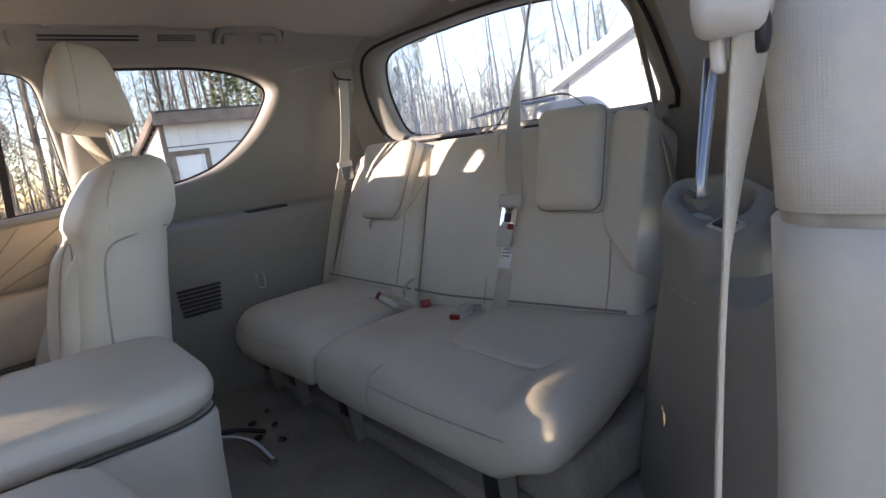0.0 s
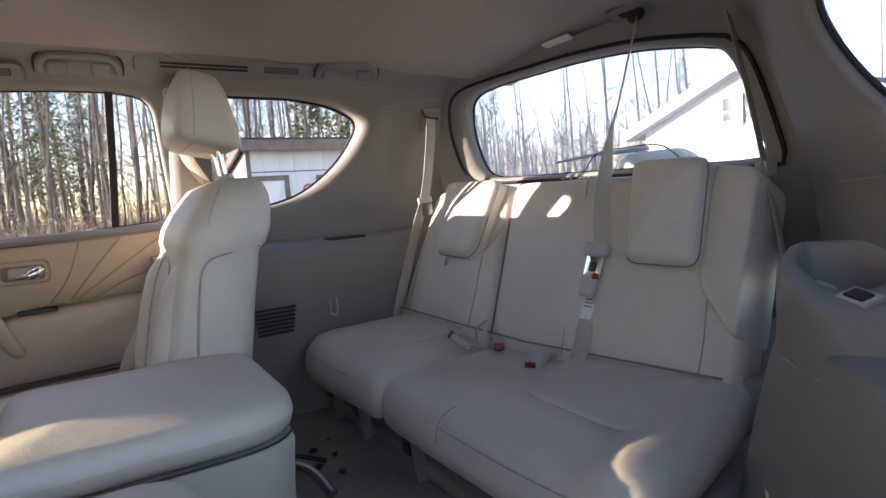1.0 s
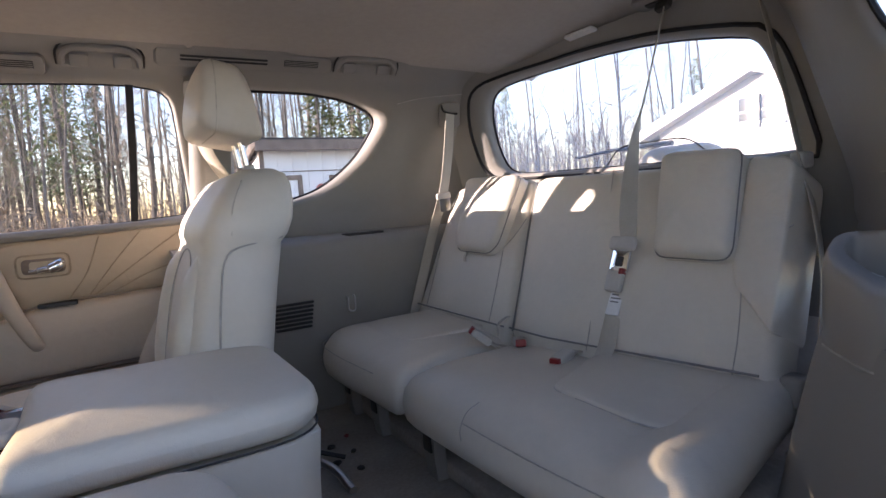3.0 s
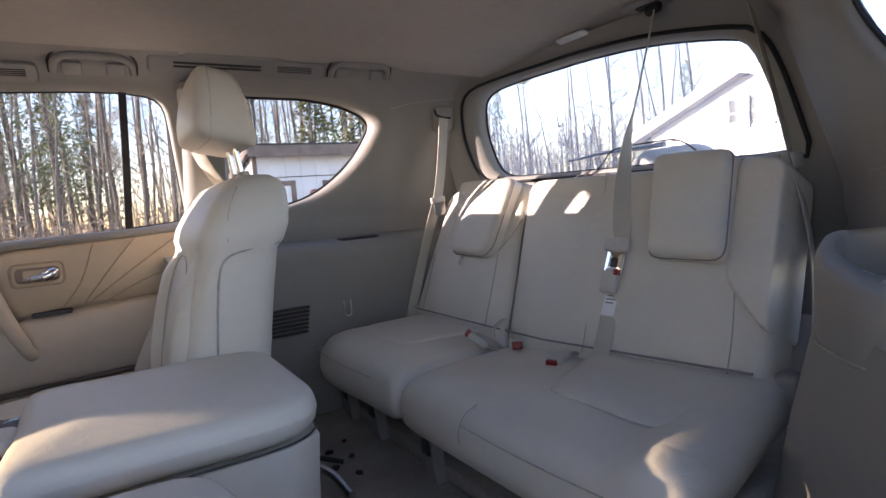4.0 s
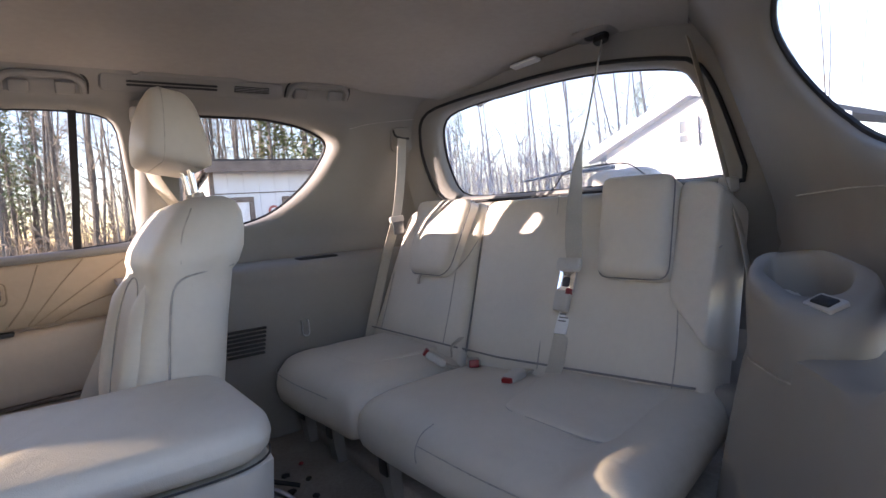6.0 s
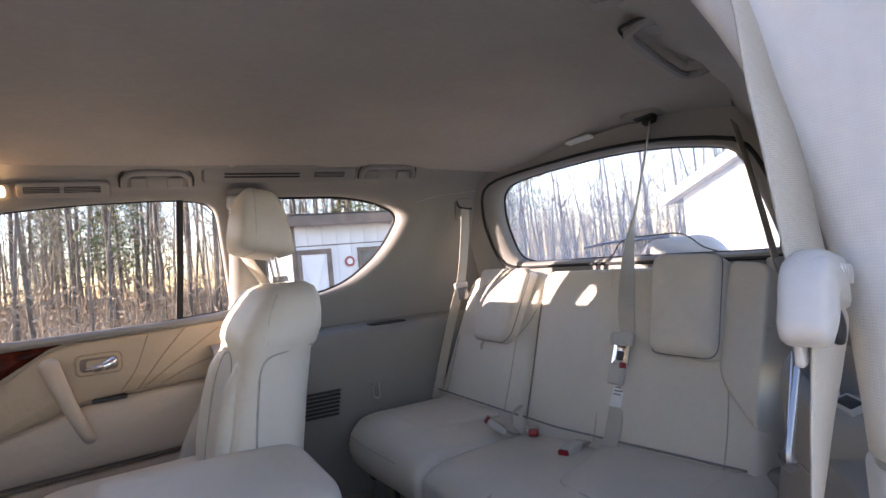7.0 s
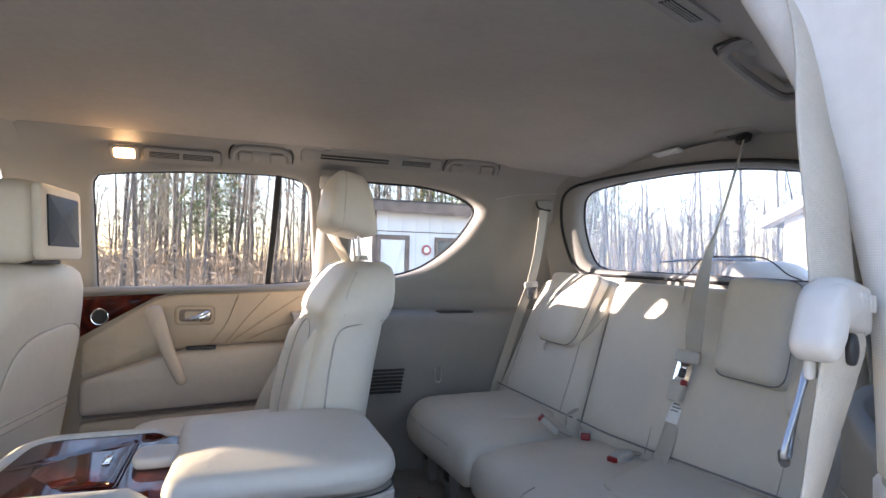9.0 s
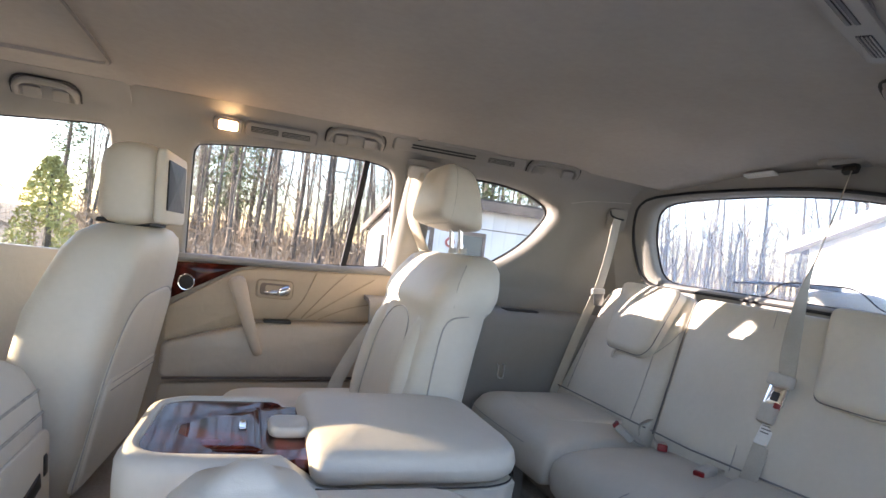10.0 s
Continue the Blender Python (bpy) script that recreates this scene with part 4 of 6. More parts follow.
for b, ys in ((BENCH, (0.095, -0.42)), (BENCH_S, (0.40, 0.60))):
    for y in ys:
        leg = part("leg", loft([[Vector((x + o, y + dy * f, z)) for x, dy in ((0.930, -0.030), (0.930, 0.030), (0.960, 0.030), (0.960, -0.030))] for z, o, f in ((0.0, 0.012, 0.75), (0.05, 0.004, 0.8), (0.11, 0.0, 1.0), (0.175, 0.0, 1.05))]), TRIM, b, "beige bracket leg")
        part("latch_opening", block((0.928, y - 0.019, 0.068), (0.94, y + 0.019, 0.128), 0.004), BLACK, leg, "dark latch opening")
part("base_frame", block((0.99, -0.55, 0.05), (1.28, 0.10, 0.165), 0.03), CARPET, BENCH, "carpeted seat frame")
part("base_frame", block((0.99, 0.15, 0.05), (1.28, 0.60, 0.165), 0.03), CARPET, BENCH_S, "carpeted seat frame")
part("hinge_cover", block((1.262, -0.552, 0.268), (1.305, -0.512, 0.322), 0.010), TRIM, BENCH, "beige hinge cover")


def buckle(name, at, way, up, group="rear buckles"):
    b = thing(name, at, "pale seat belt buckle with a red release button on the bench", "buckle", group)
    m = axes(at, way, up) @ Matrix.Scale(0.78, 4)
    part("body", cushion(rect(-0.045, -0.020, 0.028, 0.020, 0.008), 0.024, 0.007, 0.001, m, rings=2), PALE, b)
    part("button", cushion(rect(0.022, -0.016, 0.036, 0.016, 0.004), 0.023, 0.004, 0.0, m, rings=1), RED, b, "red release button")
    part("stalk", ribbon([m @ Vector((-0.04, 0, 0.012)), m @ Vector((-0.07, 0, 0.008)), m @ Vector((-0.095, 0, -0.004))], 0.026, 0.005, m.to_3x3() @ Vector((0, 1, 0))), BELT, b)
    return b


buckle("seat_buckle", (1.135, 0.150, 0.300), (-0.55, 0.35, 0.50), (0.5, 0.8, 0))
buckle("seat_buckle", (1.195, 0.070, 0.288), (-0.55, -0.80, 0.12), (-0.8, 0.55, 0))
buckle("seat_buckle", (1.150, -0.125, 0.280), (-0.80, -0.25, -0.10), (0.3, -0.9, 0))
part("strap_loop", ribbon(smooth_path([bs(-0.150, 0.03, 0.03), bs(-0.152, 0.0, 0.05), (1.19, 0.155, 0.285)]), 0.03, 0.004, (0.6, 0.8, 0)), BELT, BENCH_S, "pale strap in the seat split")

# middle belt from the roof
mb = thing("middle_seat_belt", (1.22, -0.19, 0.30), "beige middle seat belt hanging from the roof to the bench", "seat belt", "rear belts")
TONG = Vector((1.325, -0.165, 0.515))
pts = smooth_path([(1.565, -0.095, 1.078), (1.490, -0.098, 0.885), (1.420, -0.112, 0.745), (1.352, -0.145, 0.60), TONG], 6)
n = len(pts)
turn = [radians(37 - 124 * max(0.0, (i / (n - 1) - 0.38) / 0.62)) for i in range(n)]
sides = [Vector((math.cos(a), math.sin(a), 0.1)) for a in turn]
part("upper_webbing", ribbon(pts, 0.038, 0.003, sides), BELT, mb)
low = smooth_path([TONG + Vector((-0.008, 0, -0.04)), (1.285, -0.168, 0.42), (1.250, -0.176, 0.355), (1.222, -0.186, 0.315), (1.195, -0.196, 0.288)], 5)
part("lower_webbing", ribbon(low, 0.042, 0.003, (0.05, -1, 0)), BELT, mb)
TM = axes(TONG + Vector((-0.012, 0, 0)), (0.0, -1, 0), (0.35, 0, 0.93))
part("tongue_grip", cushion(rect(-0.034, -0.012, 0.034, 0.018, 0.008), 0.014, 0.005, 0.002, TM, rings=2), PALE, mb, "pale plastic tongue grip")
part("tongue_plate", cushion(rect(-0.024, -0.060, 0.024, -0.005, 0.006), 0.006, 0.001, 0, TM, rings=1), CHROME, mb, "shiny steel tongue")
part("tongue_window", cushion(rect(-0.010, -0.048, 0.010, -0.026, 0.004), 0.0075, 0.001, 0, TM, rings=1), BLACK, mb, "dark tongue window")
part("lower_buckle", cushion(rect(-0.020, -0.105, 0.020, -0.058, 0.006), 0.016, 0.005, 0.001, TM, rings=2), PALE, mb, "pale lower buckle")
part("buckle_button", cushion(rect(0.012, -0.066, 0.020, -0.052, 0.002), 0.0175, 0.003, 0, TM, rings=1), RED, mb, "red release mark")
LM = axes((1.2755, -0.170, 0.402), (0.05, -1, 0), (0.40, 0, 0.72))
part("care_label", cushion(rect(-0.017, -0.036, 0.017, 0.034, 0.003), 0.004, 0.001, 0, LM, rings=1), PAPER, mb, "white care label with grey print bars")
for k in range(5):
    part("print_bar", block((-0.013, 0.024 - 0.008 * k, 0.003), (0.012 - 0.003 * (k % 3), 0.027 - 0.008 * k, 0.0046), 0.0008, LM), INK_SHADE, mb)

fb = thing("far_seat_belt", (1.24, 0.65, 0.32), "beige seat belt hanging along the rear pillar", "seat belt", "rear belts")
FY = lambda z, x: far_y(max(z, 0.7), x) - 0.030
part("slot_cover", cushion(rect(-0.038, -0.050, 0.038, 0.040, 0.022), 0.010, 0.004, 0.001, axes((1.430, FY(0.935, 1.430) + 0.026, 0.940), (1, -0.34, 0), (0, -0.33, 1)), rings=1), TRIM, fb, "rounded beige belt slot cover")
part("slot_edge", tube(smooth_path([(1.396, FY(0.95, 1.396) + 0.014, 0.968), (1.402, FY(0.94, 1.402) + 0.010, 0.948), (1.424, FY(0.93, 1.424) + 0.006, 0.938), (1.448, FY(0.93, 1.448) + 0.006, 0.936)]), 0.004, 6), BLACK, fb, "dark belt slot edge")
part("webbing", ribbon(smooth_path([(1.420, FY(0.93, 1.420), 0.935), (1.396, 0.675, 0.80), (1.368, 0.680, 0.66), (1.31, 0.675, 0.52), (1.235, 0.660, 0.33), (1.21, 0.655, 0.26)], 6), 0.034, 0.003, (1, -0.12, 0.1)), BELT, fb)
FT = axes((1.362, 0.664, 0.648), (1, -0.2, 0.1), (0.15, 0, 1))
part("tongue_grip", cushion(rect(-0.026, -0.008, 0.026, 0.014, 0.006), 0.016, 0.005, 0, FT @ Matrix.Rotation(math.pi, 4, "Y"), rings=1), PALE, fb, "pale tongue grip")
part("tongue_plate", cushion(rect(-0.020, -0.05, 0.020, -0.006, 0.005), 0.006, 0.001, 0, FT @ Matrix.Rotation(math.pi, 4, "Y"), rings=1), DARKSTEEL, fb, "dark steel tongue")

nb = thing("near_rear_seat_belt", (1.30, -0.56, 0.28), "beige seat belt beside the rear bench", "seat belt", "rear belts")
part("webbing", ribbon(smooth_path([(1.56, -0.330, 1.00), (1.525, -0.385, 0.84), (1.47, -0.445, 0.69), (1.40, -0.515, 0.50), (1.31, -0.550, 0.30)], 6), 0.044, 0.003, (1, 0.35, 0.1)), BELT, nb)
part("tongue_grip", block((1.45, -0.462, 0.655), (1.49, -0.437, 0.685), 0.006), PALE, nb, "pale tongue grip")
bb = thing("floor_bracket", (1.25, -0.60, 0.14), "blue-grey metal bracket between the bench and the side trim", "bracket")
part("plate", block((1.22, -0.560, 0.05), (1.26, -0.545, 0.22), 0.004), STEEL, bb)

# ---- second row far seat ----
s2 = thing("captain_chair", (0.45, 0.33, 0.0), "cream leather second-row captain seat with piped bolsters", "car seat", "captain seats")


def s2_ring(z, x0, x1, y0, y1, r=0.06, wing=0.0):
    return [Vector((p.x, p.y, z)) for p in rpoly([(x0, y0), (x1, y0), (x1, y1 + wing), (x0, y1)], r, 5)]


# far rear corner stretched out of view to shade the bench's lower back
chair_ring = lambda z, x0, x1, y0, y1, r: [Vector((p.x, p.y, z)) for p in rpoly([(x0, y0), (x1, y0), (x1, y1 + 0.125), (x0 + 0.045, y1), (x0 + 0.004, 0.50)], [r, r, r * 0.7, r * 0.7, r], 5)]
rs = [chair_ring(*q) for q in ((0.22, 0.42, 0.580, 0.035, 0.615, 0.06), (0.35, 0.437, 0.600, 0.030, 0.635, 0.06), (0.50, 0.472, 0.622, 0.028, 0.650, 0.06), (0.560, 0.489, 0.634, 0.031, 0.650, 0.06), (0.584, 0.495, 0.638, 0.031, 0.650, 0.06), (0.600, 0.492, 0.650, 0.023, 0.655, 0.06), (0.628, 0.500, 0.662, 0.023, 0.654, 0.06), (0.660, 0.518, 0.668, 0.032, 0.645, 0.06), (0.692, 0.542, 0.670, 0.048, 0.630, 0.055), (0.714, 0.562, 0.666, 0.076, 0.607, 0.045), (0.726, 0.590, 0.652, 0.115, 0.580, 0.03))]
part("backrest", loft(rs), LEATHER, s2, smooth="all")
face_x = lambda z: float(np.interp(z, [0.22, 0.35, 0.50, 0.60, 0.66, 0.70], [0.42, 0.437, 0.472, 0.502, 0.528, 0.550]))
for y, s_ in ((0.098, 1), (0.458, -1)):
    path = smooth_path([(face_x(z) + 0.016, y + s_ * 0.035 * max(0.0, (z - 0.44) / 0.16) ** 2, z) for z in (0.24, 0.34, 0.44, 0.52, 0.57)], 5)
    part("side_bolster", tube(path, [0.030, 0.038, 0.040, 0.036, 0.016], 12, flat=0.9, side=(0, 1, 0)), LEATHER, s2, "padded side bolster")
arch = [(0.140, 0.25), (0.140, 0.42), (0.155, 0.50), (0.195, 0.555), (0.280, 0.575), (0.365, 0.555), (0.405, 0.50), (0.418, 0.42), (0.418, 0.25)]
seam("insert_seam", [(face_x(z) - 0.0005, y, z) for y, z in arch], s2, 0.0015, SEAM)
seam("side_seam", [(0.492, 0.034, 0.245), (0.500, 0.0275, 0.38), (0.512, 0.0265, 0.50), (0.530, 0.0300, 0.570), (0.580, 0.0305, 0.588), (0.632, 0.040, 0.594)], s2, 0.0019, SEAM)
seam("side_seam", [(0.540, 0.0245, 0.605), (0.548, 0.034, 0.655), (0.572, 0.058, 0.702)], s2, 0.0013, STITCH)
part("seat_cushion", cushion(rpoly([(0.06, 0.09), (0.48, 0.07), (0.48, 0.56), (0.06, 0.53)], [0.09, 0.03, 0.03, 0.09]), 0.15, 0.055, 0.012, Matrix.Translation((0, 0, 0.142))), LEATHER, s2)
part("seat_base", block((0.10, 0.12, 0.0), (0.50, 0.50, 0.146), 0.03), DARK, s2, "dark seat base")
hrm = axes((0.585, 0.285, 0.852), (0, -1, 0), (0.20, 0, 0.98))
HEAD = rpoly([(-0.138, -0.062), (0.138, -0.062), (0.140, 0.02), (0.100, 0.092), (-0.100, 0.092), (-0.140, 0.02)], [0.03, 0.03, 0.04, 0.05, 0.05, 0.04])
deep = lambda v: 1.12 - 2.9 * (v + 0.062)                     # thick at its foot, thin at its top
bm = cushion(HEAD, 0.12, 0.032, 0.012, rings=6)
for q in bm.verts:
    q.co.z = 0.132 - (0.132 - q.co.z) * deep(q.co.y)
bm.transform(hrm @ Matrix.Translation((0, 0.006, -0.062)))
hr = part("headrest", bm, LEATHER, s2, smooth="all")
part("headrest_seam", tube([hrm @ Vector((p.x * 1.001, p.y * 1.001 + 0.006, 0.070 - 0.044 * deep(p.y))) for p in HEAD + HEAD[:1]], 0.0012, 5), STITCH, hr)
for y in (0.235, 0.305):
    part("headrest_post", tube([(0.625, y, 0.70), (0.612, y, 0.80)], 0.0065, 10), CHROME, s2, "chrome headrest post")
    part("post_collar", tube([(0.625, y, 0.728), (0.624, y, 0.742)], [0.014, 0.011], 12), PALE, s2)
ob = thing("second_row_belt", (0.62, 0.70, 0.3), "beige seat belt behind the second-row seat", "seat belt")
part("webbing", ribbon(smooth_path([(0.600, 0.655, 0.985), (0.605, 0.690, 0.84), (0.690, 0.745, 0.70), (0.70, 0.750, 0.62)], 5), 0.046, 0.003, (0.6, -0.8, 0)), BELT, ob)
part("lap_webbing", ribbon(smooth_path([(0.62, 0.735, 0.60), (0.52, 0.690, 0.47), (0.455, 0.665, 0.37), (0.405, 0.640, 0.27), (0.39, 0.63, 0.20)], 5), 0.044, 0.003, (0.5, -0.1, 0.35)), BELT, ob)
part("shoulder_guide", cushion(rect(-0.035, -0.022, 0.035, 0.022, 0.012), 0.018, 0.006, 0.002, axes((0.60, 0.668, 0.985), (1, 0, 0), (0, -0.3, 1))), PALE, ob)
alone("pillar_far", loft([[Vector((x, far_y(z) + dy, z)) for x, dy in ((0.572, 0.01), (0.584, -0.020), (0.602, -0.036), (0.625, -0.042), (0.665, -0.042), (0.688, -0.034), (0.706, 0.02))] for z in np.linspace(0.55, 1.03, 12)]), TRIM, "beige trim of the far door pillar", "car pillar", kind="structure")

# ---- second row centre console ----
co = thing("centre_console", (0.27, -0.115, 0.0), "cream centre console with a padded lid and walnut tray", "console")
HOLE = rpoly([(-0.030, -0.246), (0.28, -0.262), (0.28, 0.035), (-0.016, 0.030)], [0.06, 0.01, 0.01, 0.05], 7)
HC = sum(HOLE, Vector((0, 0))) / len(HOLE)
RIM = 0.390
level = lambda x, z: min(z, 0.342 + (RIM - 0.342) * min(1.0, max(0.0, (0.245 - x) / 0.07)))      # the rim ducks under the lid
rs = []
around = lambda loop: resample(loop, HC, 72)
hole = lambda z, inset=0.0: [Vector((*(p + (HC - p).normalized() * inset), level(p.x, z))) for p in around(HOLE)]
for z, g in ((0.0, -0.012), (0.15, -0.004), (0.28, 0.0), (0.340, 0.004), (0.370, 0.004), (0.384, -0.003), (RIM, -0.014)):
    rs.append([Vector((p.x, p.y, level(p.x, z))) for p in around(rpoly([(-0.054 - g, -0.283 - g), (0.578 + g, -0.292 - g), (0.578 + g, 0.062 + g), (-0.040 - g, 0.058 + g)], [0.085, 0.05, 0.05, 0.07], 7))])
part("body", loft(rs + [hole(RIM, -0.009), hole(RIM - 0.002, -0.003), hole(RIM - 0.005, 0.0), hole(RIM - 0.030, 0.001)]), LEATHER, co, smooth="all")
part("tray", loft([hole(RIM - 0.006, 0.0015), hole(RIM - 0.012, 0.004), [Vector((q.x, q.y, 0.3765)) for q in hole(RIM, 0.010)], [Vector((q.x, q.y, 0.3760)) for q in hole(RIM, 0.030)]]), WALNUT, co, "glossy walnut tray with raised lines")
TRAY = Matrix.Translation((0, 0, 0.3755))
part("tray_lid", cushion(rect(0.022, -0.212, 0.150, 0.004, 0.010), 0.0040, 0.0018, 0.0, TRAY, rings=2), WALNUT, co, "walnut slide lid")
for q in (rect(0.018, -0.217, 0.154, 0.009, 0.012), rect(0.030, -0.203, 0.142, -0.005, 0.008)):
    part("raised_line", tube([Vector((p.x, p.y, 0.3785)) for p in q + q[:1]], 0.0014, 6), WALNUT, co)
part("tray_badge", block((0.116, -0.122, 0.379), (0.128, -0.082, 0.3835), 0.003), CHROME, co, "small chrome pull")
part("finger_notch", cushion(rect(0.163, -0.158, 0.235, -0.078, 0.026), 0.020, 0.008, -0.006, TRAY, rings=5), LEATHER, co, "pale finger notch beside the lid")
lid_out = dense(rpoly([(0.220, -0.300), (0.540, -0.306), (0.592, -0.255), (0.592, 0.030), (0.540, 0.076), (0.229, 0.072), (0.221, 0.030), (0.227, -0.115)], [0.03, 0.07, 0.07, 0.06, 0.06, 0.03, 0.03, 0.06]), 0.03)
part("lid", cushion(lid_out, 0.056, 0.027, 0.016, Matrix.Translation((0, 0, 0.348)), rings=7), LEATHER, co, "padded cream lid")
part("lid_gap", tube([Vector((p.x * 0.985 + 0.006, p.y * 0.975 - 0.003, 0.3475)) for p in lid_out + lid_out[:1]], 0.0016, 6), DARK, co, "dark lid gap")
part("lid_stitch", tube(smooth_path([(0.232, -0.262, 0.397), (0.40, -0.268, 0.402), (0.520, -0.262, 0.399), (0.560, -0.215, 0.398), (0.564, -0.05, 0.400), (0.558, 0.02, 0.396)], 6), 0.0010, 5), STITCH, co)

# ---- near second-row seat, folded flat ----
s3 = thing("folded_seat", (0.25, -0.65, 0.0), "cream leather second-row seat folded flat beside the console", "car seat", "captain seats")
part("seat_cushion", cushion(rpoly([(0.02, -0.86), (0.42, -0.86), (0.42, -0.35), (0.02, -0.35)], 0.07), 0.15, 0.05, 0.01, Matrix.Translation((0, 0, 0.12))), LEATHER, s3)
part("backrest", cushion(rpoly([(0.04, -0.84), (0.46, -0.84), (0.47, -0.60), (0.43, -0.365), (0.04, -0.365)], [0.1, 0.06, 0.1, 0.06, 0.1]), 0.12, 0.040, 0.006, Matrix.Translation((0, 0, 0.272))), LEATHER, s3)
part("side_bolster", cushion(rpoly([(0.020, -0.555), (0.225, -0.545), (0.212, -0.375), (0.040, -0.375)], [0.09, 0.09, 0.075, 0.075], 8), 0.130, 0.064, 0.020, Matrix.Translation((0, 0, 0.306)), rings=8), LEATHER, s3, "raised side bolster")
part("seat_base", block((0.05, -0.82, 0.0), (0.40, -0.38, 0.13), 0.03), DARK, s3, "dark seat base")

# ---- front passenger seat and front console ----
fs = thing("front_passenger_seat", (-0.35, 0.5, 0.0), "cream leather front seat with a screen in its headrest", "car seat", "front seats")
rs = []
for z, x0, x1, y0, y1, r in ((0.08, -0.37, -0.215, 0.25, 0.76, 0.06), (0.20, -0.36, -0.192, 0.22, 0.78, 0.06), (0.37, -0.345, -0.168, 0.20, 0.79, 0.06), (0.50, -0.325, -0.146, 0.20, 0.79, 0.06), (0.58, -0.305, -0.134, 0.225, 0.780, 0.07), (0.64, -0.288, -0.126, 0.25, 0.755, 0.07), (0.676, -0.270, -0.128, 0.285, 0.725, 0.06), (0.694, -0.250, -0.142, 0.325, 0.69, 0.04), (0.702, -0.228, -0.160, 0.36, 0.66, 0.03)):
    rs.append(s2_ring(z, x0, x1, y0, y1, r))
part("backrest", loft(rs), LEATHER, fs, smooth="all")
FM = axes((-0.190, 0.51, 0.32), (0, 1, 0), (0.06, 0, 0.40))
PANEL = rpoly([(-0.225, -0.23), (0.235, -0.23), (0.235, 0.20), (0.14, 0.225), (-0.10, 0.215), (-0.185, 0.17), (-0.225, 0.04)], [0.03, 0.03, 0.05, 0.08, 0.08, 0.08, 0.08])
part("back_panel", cushion(PANEL, 0.022, 0.010, 0.004, FM), LEATHER, fs, "cream seat back panel")
part("map_pocket", cushion(rpoly([(-0.215, -0.22), (0.225, -0.22), (0.225, 0.012), (-0.215, 0.035)], 0.03), 0.028, 0.012, 0.004, FM, rings=4), LEATHER, fs, "map pocket with double stitching")
for v in (0.008, -0.012):
    part("pocket_seam", tube([FM @ Vector((u, v + 0.012 - 0.05 * u, 0.0315)) for u in np.linspace(-0.20, 0.21, 8)], 0.0016, 6), SEAM, fs)
outline_seam(PANEL, 0.019, fs, FM, r=0.0016, inset=-0.001)
part("seat_cushion", cushion(rect(-0.95, 0.26, -0.35, 0.76, 0.08), 0.18, 0.06, 0.01, Matrix.Translation((0, 0, 0.10))), LEATHER, fs)
HM = axes((-0.235, 0.50, 0.805), (0, 1, 0), (-0.06, 0, 1))
fhr = part("headrest", cushion(rpoly([(-0.140, -0.105), (0.140, -0.105), (0.140, 0.05), (0.105, 0.102), (-0.105, 0.102), (-0.140, 0.05)], [0.04, 0.04, 0.06, 0.07, 0.07, 0.06]), 0.140, 0.068, 0.006, HM @ Matrix.Translation((0, 0, -0.030))), LEATHER, fs)
part("screen_frame", cushion(rect(-0.130, -0.098, 0.130, 0.085, 0.02), 0.022, 0.008, 0, HM @ Matrix.Translation((0, 0, 0.100)), rings=2), LEATHER, fhr, "cream screen frame")
part("screen", cushion(rect(-0.098, -0.065, 0.098, 0.060, 0.006), 0.004, 0.001, 0, HM @ Matrix.Translation((0, 0, 0.1215)), rings=1), SCREEN, fhr, "dark switched-off screen")
for y in (0.44, 0.56):
    part("headrest_post", tube([(-0.185, y, 0.66), (-0.190, y, 0.72)], 0.007, 8), BLACK, fs, "black headrest post")
part("headrest_hinge", tube([(-0.262, 0.415, 0.708), (-0.150, 0.42, 0.708), (-0.150, 0.585, 0.708)], 0.006, 8), BLACK, fs, "dark hinge bar under the headrest")
fs.location += Vector((0.014, 0, 0))
fs.rotation_euler = (0, 0, radians(-5))
ds = thing("driver_seat", (-0.55, -0.55, 0.0), "cream leather driver seat", "car seat", "front seats")
rs = [s2_ring(z, x0, x1, y0, y1, r) for z, x0, x1, y0, y1, r in ((0.10, -0.75, -0.50, -0.88, -0.38, 0.08), (0.30, -0.79, -0.50, -0.88, -0.37, 0.08), (0.48, -0.82, -0.51, -0.88, -0.37, 0.08), (0.60, -0.82, -0.52, -0.84, -0.40, 0.08), (0.68, -0.78, -0.55, -0.76, -0.48, 0.05))]
part("backrest", loft(rs), LEATHER, ds, smooth="all")
part("seat_cushion", cushion(rect(-1.25, -0.88, -0.70, -0.38, 0.08), 0.18, 0.06, 0.01, Matrix.Translation((0, 0, 0.10))), LEATHER, ds)
part("headrest", cushion(rect(-0.13, -0.09, 0.13, 0.09, 0.05), 0.10, 0.04, 0.01, axes((-0.72, -0.62, 0.80), (0, 1, 0), (-0.06, 0, 1))), LEATHER, ds)
fc = thing("front_console", (-0.6, -0.1, 0.0), "beige front centre console with dark rear vents", "console")
CX = -0.205
rs = [[Vector((p.x, p.y, z)) for p in rpoly([(-1.3, -0.27), (x1, -0.27), (x1, 0.10), (-1.3, 0.10)], 0.04, 4)] for z, x1 in ((0.0, CX), (0.20, CX - 0.008), (0.33, CX - 0.02), (0.385, CX - 0.035), (0.42, CX - 0.06), (0.435, CX - 0.10))]
part("body", loft(rs), LEATHER, fc, smooth="all")
CM = axes((CX - 0.010, -0.02, 0.225), (0, 1, 0), (-0.10, 0, 1))
part("rear_panel", cushion(rect(-0.14, -0.20, 0.105, 0.09, 0.03), 0.008, 0.003, 0, CM, rings=1), LEATHER, fc, "cream rear panel")
